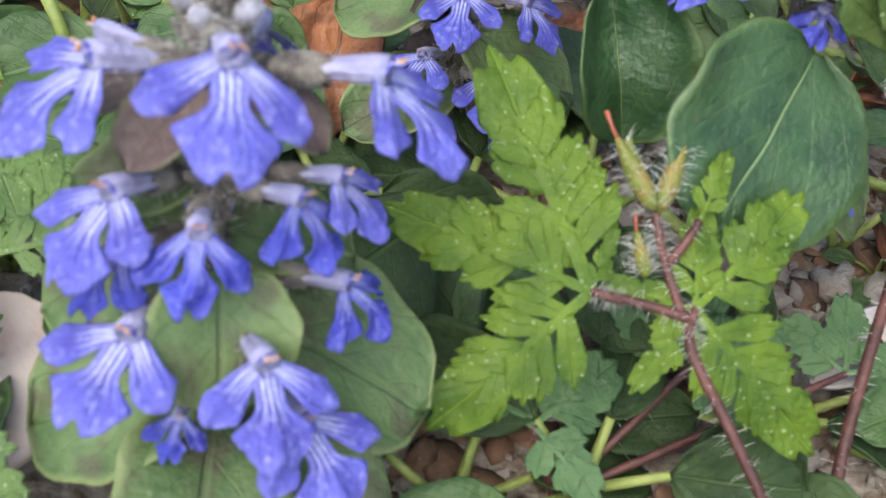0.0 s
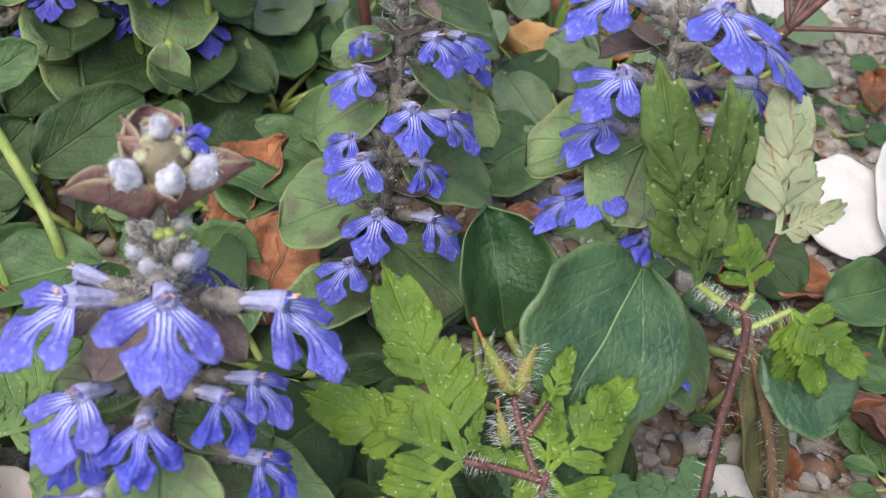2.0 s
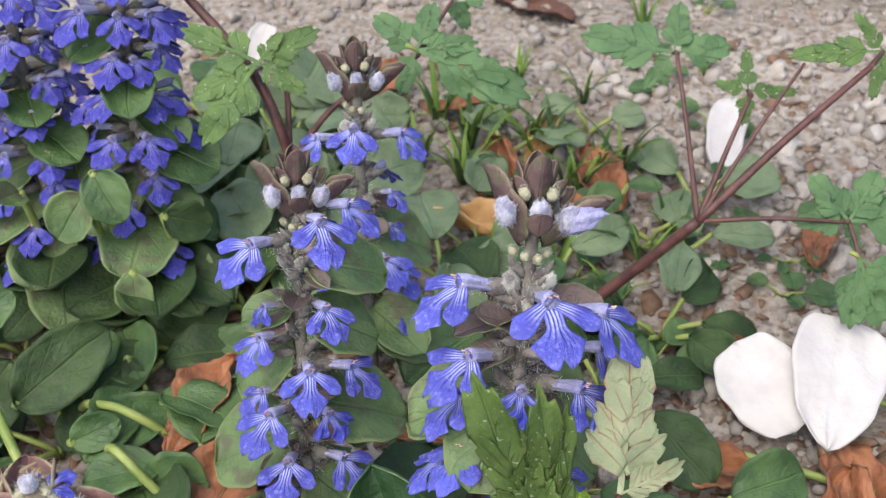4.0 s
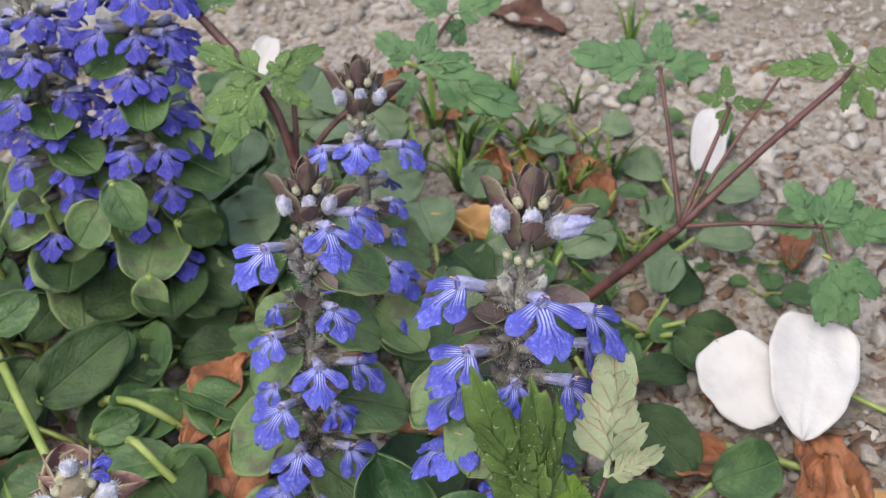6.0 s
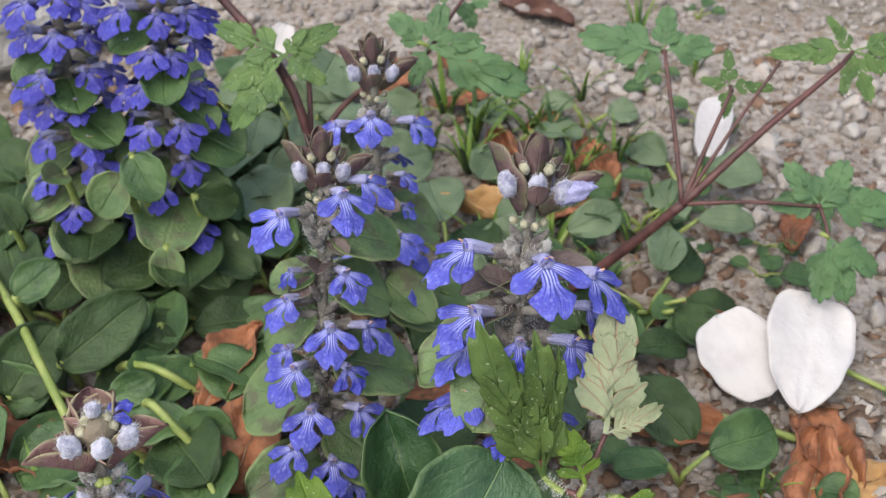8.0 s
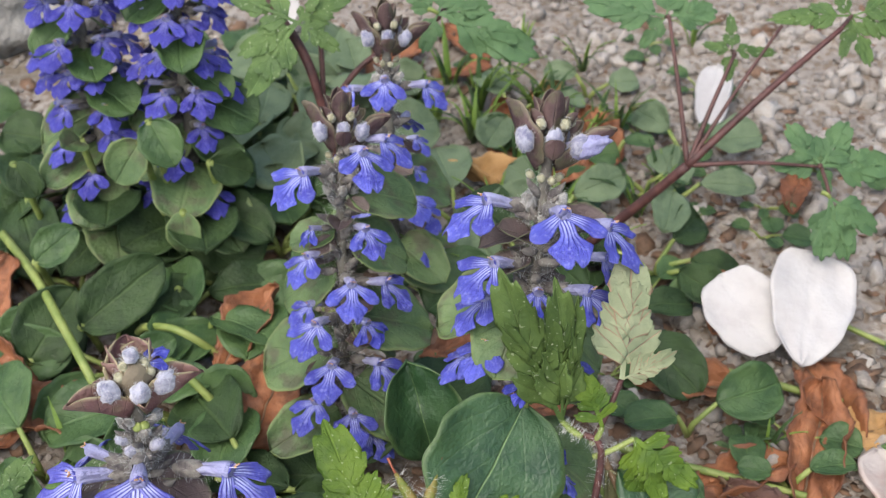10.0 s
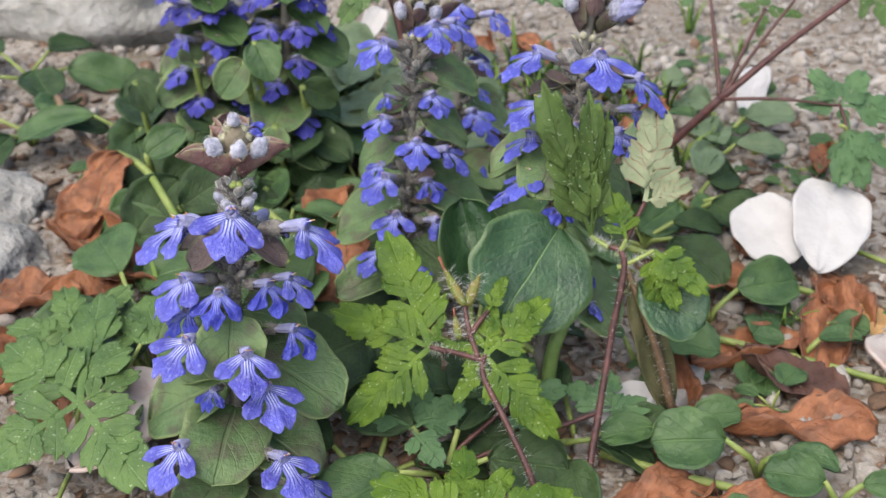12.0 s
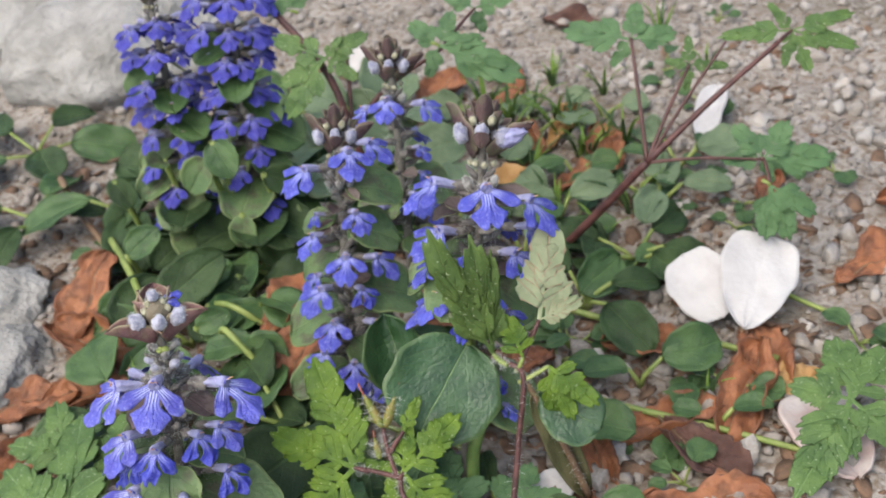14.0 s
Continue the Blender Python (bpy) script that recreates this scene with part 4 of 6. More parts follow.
# ---- herb robert ----
def hairy_stem(name, parent, points, r0, r1, material, hair=0.0016, many=160, seed=0, label=""):
    """A tapering curved stem with fine hairs, in world places."""
    o = world_of(parent).translation
    pts = [p - o for p in bend(points, 7)]
    radii = [r0 + (r1 - r0) * i / (len(pts) - 1) for i in range(len(pts))]
    ob = part(name, tube(name, pts, radii, material, 8), parent, Matrix.Translation(o), label)
    if many:
        rng = random.Random(seed)
        roots, ways = [], []
        for _ in range(many):
            i = rng.randrange(len(pts) - 1)
            p = pts[i].lerp(pts[i + 1], rng.random())
            along = (pts[i + 1] - pts[i]).normalized()
            d = along.orthogonal()
            d.rotate(Matrix.Rotation(rng.uniform(0, 6.28), 3, along))
            roots.append(p + d.normalized() * radii[i] * 0.9)
            ways.append(d)
        part("hairs", hairs("hairs", roots, ways, hair, 0.000025, rng), ob, Matrix.Translation(o))
    return ob


def herb_leaf(parent, node, tips, up, material, wide=1.0, petiole=None, stalk=None, label="", hair=0, seed=0):
    """A divided leaf: lobed leaflets that run from one node to their tips."""
    node = V(node)
    stalk = stalk or GREEN_STEM
    start = V(petiole) if petiole is not None else node - (V(tips[0][:3]) - node).normalized() * 0.002
    ob = hairy_stem("leaf", parent, [start, (start + node) / 2 + V(up) * 0.0005, node], 0.0005, 0.0004, stalk, 0.0013, hair, seed, label or "deeply lobed green leaf")
    for n, tip in enumerate(tips):
        w = wide
        if len(tip) > 3:
            w, tip = wide * tip[3], tip[:3]
        part("leaflet", lobed(material, n + seed), ob, laid(node, tip, up, w))
    return ob


FACE = (0.0, -0.64, 0.77)


def herb_robert_near():
    o = V((0.0500, -0.0190, 0.0))
    ob = thing("herb_robert", o, "bright green herb robert with hairy red stem and seed pods", "wild plant", "herb robert plants")
    hairy_stem("stem", ob, [o, (0.0484, -0.0145, 0.0078), (0.0440, -0.0075, 0.0140), (0.0397, -0.0013, 0.0189), (0.0392, 0.0010, 0.0212)], 0.0006, 0.00048, RED_STEM, 0.0018, 240, 1, "dark red hairy stem")
    hairy_stem("stem", ob, [(0.0392, 0.0010, 0.0212), (0.0350, 0.0020, 0.0218), (0.0303, 0.0028, 0.0223)], 0.0005, 0.0004, RED_STEM, 0.0015, 70, 2)
    hairy_stem("stem", ob, [(0.0385, 0.0015, 0.0212), (0.0368, 0.0050, 0.0242), (0.0358, 0.0083, 0.0269)], 0.0005, 0.0004, RED_STEM, 0.0016, 160, 3)
    herb_leaf(ob, (0.0303, 0.0028, 0.0223), [(0.0208, 0.0197, 0.0364, 1.05), (0.0115, 0.0090, 0.0262, 0.9), (0.0164, -0.0070, 0.0135, 1.0), (0.0325, 0.0070, 0.0268, 0.8)], FACE, BRIGHT_LEAF, 0.95, (0.0330, 0.0022, 0.0218), RED_STEM, "bright yellow-green lobed leaf", 60, 1)
    herb_leaf(ob, (0.0396, 0.0018, 0.0216), [(0.0505, 0.0103, 0.0288, 1.0), (0.0525, -0.0082, 0.0130, 0.95), (0.0345, -0.0040, 0.0160, 1.0), (0.0310, 0.0037, 0.0232, 0.8), (0.0405, 0.0093, 0.0280, 1.0)], FACE, BRIGHT_LEAF, 0.95, (0.0392, 0.0008, 0.0210), RED_STEM, "bright yellow-green lobed leaf", 40, 2)
    herb_leaf(ob, (0.0398, 0.0078, 0.0266), [(0.0428, 0.0130, 0.0310, 0.8)], FACE, BRIGHT_LEAF, 1.0, (0.0372, 0.0050, 0.0240), RED_STEM, "small green unfolding leaflet", 20, 6)
    for base, tip, k in (((0.0357, 0.0085, 0.0271), (0.0308, 0.0148, 0.0326), 0), ((0.0362, 0.0085, 0.0271), (0.0390, 0.0150, 0.0325), 1), ((0.0352, 0.0040, 0.0232), (0.0338, 0.0080, 0.0268), 2)):
        base, tip = V(base), V(tip)
        far = (tip - base).length
        r = random.Random(k)
        m = Matrix.Translation(base) @ (tip - base).to_track_quat("Z", "X").to_matrix().to_4x4()
        fat = 0.0009 if k < 2 else 0.0007
        pod = part("seed_pod", tube("seed_pod", [(0, 0, z * far) for z in (0, 0.08, 0.25, 0.45, 0.62, 0.74)], [fat * w for w in (0.35, 0.85, 1.1, 0.95, 0.6, 0.3)], POD, 10), ob, m, "hairy yellow-brown seed pod")
        part("beak", tube("beak", [(0, 0, 0.72 * far), (0.0001, 0, 0.86 * far), (0.0003, 0.0001, far)], [fat * 0.28, fat * 0.2, fat * 0.3], POD_TIP, 6), pod, m, "red beak")
        roots, ways = [], []
        for _ in range(150):
            a, z = r.uniform(0, 6.28), r.uniform(0.02, 0.7)
            roots.append((fat * math.cos(a) * 0.9, fat * math.sin(a) * 0.9, z * far))
            ways.append((math.cos(a), math.sin(a), 0.2))
        part("hairs", hairs("hairs", roots, ways, 0.0019, 0.000025, r), pod, m)


def herb_robert_hairy():
    o = V((0.0568, -0.0085, -0.0005))
    ob = thing("herb_robert", o, "hairy herb robert standing before the tall bugle", "wild plant", "herb robert plants")
    hairy_stem("stem", ob, [o, (0.0587, 0.0000, 0.0076), (0.0609, 0.0090, 0.0206), (0.0628, 0.0152, 0.0325), (0.0600, 0.0172, 0.0345), (0.0574, 0.0188, 0.0350)], 0.0007, 0.00045, RED_STEM, 0.0017, 320, 5, "dark red hairy stem")
    for tip, up, k, w in (((0.0474, 0.0205, 0.0622), (-0.25, -0.93, 0.3), 0, 0.50), ((0.0566, 0.0200, 0.0612), (0.3, -0.9, 0.3), 1, 0.42), ((0.0603, 0.0205, 0.0577), (0.5, -0.8, 0.3), 2, 0.27)):
        herb_leaf(ob, (0.0572, 0.0190, 0.0352), [(*tip, w)], up, SHADE_LEAF, 1.0, (0.0600, 0.0165, 0.0345), GREEN_STEM, "olive-green hairy folded leaf", 60, 10 + k)
    herb_leaf(ob, (0.0662, 0.0226, 0.0402), [(0.0692, 0.0368, 0.0530, 0.78), (0.0748, 0.0248, 0.0433, 0.68)], (0.1, -0.9, 0.45), PALE_LEAF, 1.0, (0.0615, 0.0165, 0.0330), RED_STEM, "pale pink-tinged leaf showing its underside", 20, 3)
    herb_leaf(ob, (0.0630, 0.0170, 0.0360), [(0.0603, 0.0205, 0.0435, 1.3)], (0.1, -0.9, 0.4), BRIGHT_LEAF, 1.0, (0.0615, 0.0165, 0.0330), GREEN_STEM, "small bright green leaflet", 20, 6)
    herb_leaf(ob, (0.0677, 0.0160, 0.0345), [(0.0766, 0.0094, 0.0306, 0.95), (0.0722, 0.0090, 0.0270, 0.8), (0.0690, 0.0100, 0.0240, 0.7)], (0.2, -0.8, 0.5), BRIGHT_LEAF, 1.2, (0.0618, 0.0155, 0.0310), GREEN_STEM, "drooping hairy green leaf", 160, 4)
    hairy_stem("leaf_stalk", ob, [(0.0628, 0.0155, 0.0320), (0.0690, 0.0130, 0.0170), (0.0730, 0.0115, 0.0030)], 0.0006, 0.0008, BROWN_STEM, 0.0014, 200, 8, "grey-green hairy drooping stalk")
    part("leaf", leaf_sheet("leaf", WITHERED_LEAF, 0.20, 0.05, 0.2, 0.05, 161, 0.45, 0.6), ob, laid((0.0640, 0.0148, 0.0290), (0.0732, 0.0115, 0.0022), (0.2, -0.9, 0.4)), "withered olive-brown hanging leaf")
    part("leaf", leaf_sheet("leaf", GLOSSY_LEAF, 0.9, 0.1, 0.1, 0.06, 162), ob, laid((0.0655, 0.0150, 0.0285), (0.0768, 0.0100, 0.0238), (0.0, -0.7, 0.7)), "blue-green rounded leaf")


def herb_robert_front():
    """Low leaves at the front edge."""
    o = V((0.0400, -0.0330, 0.0))
    ob = thing("herb_robert", o, "low bright green herb robert leaves near the soil", "wild plant", "herb robert plants")
    herb_leaf(ob, (0.0385, -0.0300, 0.0150), [(0.0230, -0.0235, 0.0180), (0.0370, -0.0155, 0.0190), (0.0450, -0.0200, 0.0180), (0.0560, -0.0255, 0.0180)], (0, -0.35, 0.93), BRIGHT_LEAF, 1.0, o, RED_STEM, "bright green lobed leaf", 40, 7)


def herb_robert_shaded():
    o = V((0.0300, -0.0050, 0.0))
    ob = thing("herb_robert", o, "dark blue-green herb robert leaves low in the shade", "wild plant", "herb robert plants")
    up = (0, -0.4, 0.9)
    herb_leaf(ob, (0.0270, -0.0020, 0.0080), [(0.0170, 0.0060, 0.0100), (0.0265, 0.0100, 0.0120), (0.0360, 0.0050, 0.0100), (0.0330, -0.0090, 0.0070)], up, FAR_LEAF, 1.0, o, RED_STEM, "dark blue-green lobed leaf", 10, 1)
    herb_leaf(ob, (0.0440, 0.0060, 0.0080), [(0.0360, 0.0130, 0.0110), (0.0460, 0.0170, 0.0120), (0.0540, 0.0100, 0.0100), (0.0500, -0.0010, 0.0070)], up, FAR_LEAF, 1.0, o, RED_STEM, "dark blue-green lobed leaf", 10, 2)
    herb_leaf(ob, (0.0600, 0.0060, 0.0070), [(0.0540, 0.0120, 0.0090), (0.0620, 0.0150, 0.0100), (0.0690, 0.0080, 0.0080)], up, FAR_LEAF, 1.0, o, RED_STEM, "dark blue-green lobed leaf", 10, 3)


def herb_robert_left():
    o = V((-0.0330, -0.0060, 0.0))
    ob = thing("herb_robert", o, "broad soft green herb robert leaf lying over a petal", "wild plant", "herb robert plants")
    up = (0, -0.25, 0.97)
    herb_leaf(ob, (-0.0299, -0.0048, 0.0135), [(-0.0365, 0.0250, 0.0190, 0.85), (-0.0515, 0.0120, 0.0150, 0.85), (-0.0425, -0.0170, 0.0110, 1.25), (-0.0140, -0.0215, 0.0120, 1.1), (-0.0215, 0.0040, 0.0150, 0.85)], (0, -0.5, 0.87), HERB_LEAF, 1.0, o, GREEN_STEM, "broad soft green lobed leaf", 16, 1)
    herb_leaf(ob, (-0.0235, 0.0105, 0.0150), [(-0.0330, 0.0190, 0.0150, 0.9), (-0.0250, 0.0265, 0.0170, 1.0), (-0.0160, 0.0235, 0.0180, 1.0), (-0.0130, 0.0130, 0.0170, 0.9)], (0, -0.5, 0.87), HERB_LEAF, 1.1, o, GREEN_STEM, "soft pale green lobed leaf", 16, 5)
    for node, tips, k in (((-0.0400, 0.0200, 0.0085), [(-0.0560, 0.0230, 0.0100, 0.9), (-0.0480, 0.0340, 0.0130, 0.9), (-0.0330, 0.0330, 0.0140, 0.9)], 2), ((-0.0290, -0.0240, 0.0060), [(-0.0370, -0.0360, 0.0050, 0.9), (-0.0220, -0.0360, 0.0050, 0.9), (-0.0110, -0.0290, 0.0060, 0.9)], 4)):
        herb_leaf(ob, node, tips, up, HERB_LEAF, 1.0, o, GREEN_STEM, "soft green lobed leaf", 16, k)


def herb_robert_star():
    """The far plant whose red stems part like spokes."""
    o = V((0.0640, 0.0930, 0.0))
    ob = thing("herb_robert", o, "herb robert with dark red stems parting from one node", "wild plant", "herb robert plants")
    node = (0.0879, 0.0891, 0.0293)
    hairy_stem("stem", ob, [o, (0.0770, 0.0905, 0.0160), node], 0.0012, 0.0010, RED_STEM, 0.001, 0, 1, "thick red stem")
    up_end, mid_end, top_end, side_end = (0.0856, 0.1110, 0.0500), (0.0985, 0.1060, 0.0440), (0.1195, 0.1080, 0.0480), (0.1140, 0.0890, 0.0282)
    ends = [(top_end, 0.0009, RED_STEM), (up_end, 0.0006, DARK_STEM), (mid_end, 0.0006, DARK_STEM), ((0.1075, 0.1075, 0.0495), 0.0005, DARK_STEM), (side_end, 0.0005, DARK_STEM)]
    for n, (end, r, mat) in enumerate(ends):
        mid = V(node).lerp(V(end), 0.5) + V((0, 0, 0.0008))
        hairy_stem("stem", ob, [node, mid, end], r * 0.95, r * 0.62, mat, 0.001, 0, n)
    up = (0, -0.6, 0.8)
    herb_leaf(ob, (0.0856, 0.1140, 0.0485), [(0.0690, 0.1170, 0.0520, 0.8), (0.0874, 0.1210, 0.0555, 0.8), (0.0968, 0.1160, 0.0490, 0.9), (0.0800, 0.1110, 0.0430, 0.7)], up, FAR_LEAF, 1.0, up_end, DARK_STEM, "soft green lobed leaf", 0, 1)
    herb_leaf(ob, (0.0990, 0.1100, 0.0425), [(0.0930, 0.1110, 0.0440, 0.8), (0.0980, 0.1060, 0.0375, 0.8), (0.1090, 0.1110, 0.0415, 0.6), (0.0992, 0.1160, 0.0480, 0.7)], up, HERB_LEAF, 1.0, mid_end, DARK_STEM, "bright green lobed leaf", 0, 2)
    herb_leaf(ob, (0.1230, 0.1130, 0.0480), [(0.1060, 0.1110, 0.0500, 0.5), (0.1207, 0.1065, 0.0420, 0.7), (0.1272, 0.1065, 0.0400, 0.8), (0.1390, 0.1110, 0.0440, 0.55), (0.1380, 0.1160, 0.0510, 0.5), (0.1180, 0.1165, 0.0545, 0.7)], up, HERB_LEAF, 1.0, top_end, RED_STEM, "green lobed leaf with a pale middle", 0, 3)
    herb_leaf(ob, (0.1146, 0.0895, 0.0280), [(0.1048, 0.0892, 0.0289, 0.8), (0.1082, 0.0944, 0.0352, 0.9), (0.1210, 0.0960, 0.0344, 0.9), (0.1313, 0.0919, 0.0264, 0.75), (0.1166, 0.0860, 0.0233, 0.7)], up, FAR_LEAF, 1.0, side_end, DARK_STEM, "soft green lobed leaf", 0, 4)
    hairy_stem("stem", ob, [(0.1146, 0.0895, 0.0280), (0.1152, 0.0860, 0.0262), (0.1153, 0.0831, 0.0250)], 0.0004, 0.0004, DARK_STEM, 0.001, 0, 9)
    herb_leaf(ob, (0.1153, 0.0831, 0.0250), [(0.1262, 0.0800, 0.0183, 0.8), (0.1199, 0.0759, 0.0141, 0.8), (0.1140, 0.0754, 0.0148, 0.8)], up, FAR_LEAF, 1.0, None, None, "soft green lobed leaf", 0, 5)


def herb_robert_back():
    o = V((0.0200, 0.1000, 0.0))
    ob = thing("herb_robert", o, "leafy herb robert with reddish stems behind the bugles", "wild plant", "herb robert plants")
    hairy_stem("stem", ob, [o, (0.0150, 0.1030, 0.0360), (0.0092, 0.1100, 0.0501), (-0.0061, 0.1245, 0.0615), (-0.0160, 0.1340, 0.0690)], 0.0011, 0.0008, RED_STEM, 0.001, 0, 1, "red stem")
    hairy_stem("stem", ob, [(0.0155, 0.1030, 0.0350), (0.0237, 0.1111, 0.0416), (0.0391, 0.1118, 0.0510)], 0.0007, 0.0005, RED_STEM, 0.001, 0, 2)
    hairy_stem("stem", ob, [(0.0149, 0.1040, 0.0350), (0.0148, 0.1110, 0.0441), (0.0140, 0.1180, 0.0530)], 0.0006, 0.0005, DARK_STEM, 0.001, 0, 3)
    up = (0, -0.7, 0.7)
    herb_leaf(ob, (0.0115, 0.1060, 0.0543), [(-0.0023, 0.1100, 0.0597, 0.8), (-0.0009, 0.1020, 0.0500, 0.8), (0.0005, 0.0965, 0.0439, 0.8), (0.0198, 0.1025, 0.0499, 0.9), (0.0160, 0.1082, 0.0590, 0.8), (0.0224, 0.1100, 0.0586, 0.8)], up, HERB_LEAF, 1.0, (0.0092, 0.1100, 0.0501), None, "green lobed leaf", 0, 1)
    herb_leaf(ob, (0.0391, 0.1118, 0.0522), [(0.0597, 0.1065, 0.0451, 0.6), (0.0503, 0.1130, 0.0531, 0.7), (0.0356, 0.1066, 0.0463, 0.8), (0.0426, 0.1177, 0.0589, 0.8), (0.0314, 0.1161, 0.0575, 0.8)], up, FAR_LEAF, 1.05, None, None, "green lobed leaf", 0, 3)
    herb_leaf(ob, (-0.0002, 0.1248, 0.0586), [(-0.0094, 0.1262, 0.0606, 0.8), (0.0045, 0.1286, 0.0628, 0.8), (-0.0035, 0.1293, 0.0639, 0.8)], up, FAR_LEAF, 1.0, None, None, "green lobed leaf", 0, 2)
    herb_leaf(ob, (0.0460, 0.1320, 0.0515), [(0.0565, 0.1340, 0.0540, 0.8), (0.0376, 0.1350, 0.0555, 0.8), (0.0483, 0.1290, 0.0458, 0.8)], up, FAR_LEAF, 1.1, (0.0391, 0.1118, 0.0510), DARK_STEM, "green lobed leaf", 0, 4)


def herb_robert_right():
    o = V((0.1330, 0.0300, 0.0))
    ob = thing("herb_robert", o, "soft green herb robert leaf over a fallen petal", "wild plant", "herb robert plants")
    herb_leaf(ob, (0.1249, 0.0272, 0.0120), [(0.1131, 0.0305, 0.0140), (0.1245, 0.0435, 0.0160), (0.1350, 0.0400, 0.0150), (0.1205, 0.0150, 0.0110), (0.1120, 0.0060, 0.0095, 0.7), (0.1330, 0.0160, 0.0110)], (0, -0.4, 0.9), HERB_LEAF, 1.1, o, GREEN_STEM, "soft green lobed leaf", 0, 2)


herb_robert_near()
herb_robert_hairy()
herb_robert_front()
herb_robert_shaded()
herb_robert_left()
herb_robert_star()
herb_robert_back()
herb_robert_right()

# ---- low leaves and runners ----
def rosette(at, seed, many, size, spread_out=0.004, lift=(5, 40), meshes=None):
    rng = random.Random(seed)
    at = V((at[0], at[1], height(at[0], at[1])))
    ob = thing("leaf_rosette", at, "low rosette of rounded fresh green leaves" if meshes else "low rosette of rounded dark green bugle leaves", "ground plant", "leaf rosettes")
    for n in range(many):
        az = 360 * n / many + rng.uniform(-25, 25)
        e = radians(rng.uniform(*lift))
        d = V((math.cos(radians(az)), math.sin(radians(az)), 0))
        base = at + d * spread_out * rng.uniform(0.4, 1) + V((0, 0, 0.002 + rng.uniform(0, 0.004)))
        way = d * math.cos(e) + V((0, 0, math.sin(e)))
        far = size * rng.uniform(0.75, 1.2)
        stalk = base + way * far * 0.4
        part("leaf_stalk", tube("leaf_stalk", [at - at, (base - at) * 0.6 + V((0, 0, 0.001)), stalk - at], [0.0006, 0.0006, 0.0005], GREEN_STEM, 6), ob, Matrix.Translation(at))
        way2 = (way + V((0, 0, -0.25 - 0.5 * e))).normalized()
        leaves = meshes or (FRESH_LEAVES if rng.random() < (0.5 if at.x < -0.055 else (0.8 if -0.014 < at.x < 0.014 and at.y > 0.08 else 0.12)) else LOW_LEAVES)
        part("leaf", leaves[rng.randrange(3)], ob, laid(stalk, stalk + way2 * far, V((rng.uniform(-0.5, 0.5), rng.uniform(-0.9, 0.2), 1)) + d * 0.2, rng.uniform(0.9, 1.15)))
    return ob


left_patch = ((-0.0040, 0.1240, 4, 0.015), (-0.0100, 0.0900, 3, 0.013), (-0.0180, 0.0800, 3, 0.013), (-0.0420, 0.0920, 4, 0.015), (-0.0620, 0.1210, 4, 0.017), (-0.0260, 0.0960, 3, 0.014), (-0.0500, 0.1350, 4, 0.016), (-0.0900, 0.1180, 4, 0.014), (-0.0300, 0.1380, 4, 0.015), (-0.1050, 0.1550, 5, 0.017), (-0.0120, 0.1600, 4, 0.015), (-0.0540, 0.1020, 3, 0.014))
right_patch = ((0.0560, 0.0060, 3, 0.009), (0.0520, 0.0041, 4, 0.011), (0.0020, 0.1000, 5, 0.015), (0.0080, 0.1350, 5, 0.015), (0.0040, 0.1150, 5, 0.014), (0.0360, 0.0300, 6, 0.015), (0.0200, 0.0260, 5, 0.015), (0.0720, 0.0720, 5, 0.013), (0.0560, 0.0900, 5, 0.013), (0.0840, 0.0900, 5, 0.012), (0.0200, -0.0060, 5, 0.014), (0.0330, -0.0040, 5, 0.012), (0.0060, 0.0320, 5, 0.014))
for n, (x, y, many, size) in enumerate(left_patch + right_patch):
    rosette((x, y), 200 + n, many, size * 1.15, 0.005, (15, 60))
for n, (x, y, many, size) in enumerate(((-0.0273, 0.0651, 4, 0.012), (-0.0122, 0.0507, 4, 0.012), (0.0006, 0.0540, 4, 0.012), (-0.0101, 0.0700, 3, 0.012), (-0.0274, 0.0223, 3, 0.012), (-0.0355, 0.0387, 3, 0.012), (-0.0241, 0.0096, 3, 0.012), (0.0143, 0.0095, 3, 0.012), (0.0791, 0.1286, 2, 0.007), (0.0857, 0.1180, 2, 0.007), (0.0683, 0.1258, 2, 0.007), (0.0840, 0.0455, 2, 0.010), (0.1000, 0.0320, 2, 0.006), (0.0725, 0.0050, 2, 0.009), (0.0865, -0.0020, 2, 0.009), (0.0990, -0.0090, 2, 0.007), (0.0680, 0.0300, 2, 0.010))):
    rosette((x, y), 300 + n, many, size * 1.15, 0.003, (35, 75), FRESH_LEAVES)
for n, (x, y, many, size) in enumerate(((-0.0009, 0.1458, 5, 0.017), (-0.0062, 0.1310, 4, 0.015), (0.0041, 0.1530, 5, 0.017), (0.0170, 0.1594, 4, 0.014), (0.0560, 0.1480, 3, 0.009), (0.0760, 0.1580, 2, 0.008), (0.0961, 0.1284, 3, 0.010), (0.0912, 0.1128, 3, 0.010), (0.0150, 0.1250, 4, 0.015), (0.0420, 0.1050, 4, 0.013), (0.0640, 0.1050, 3, 0.011))):
    rosette((x, y), 340 + n, many, size * 1.15, 0.003, (35, 75), SOFT_LEAVES)

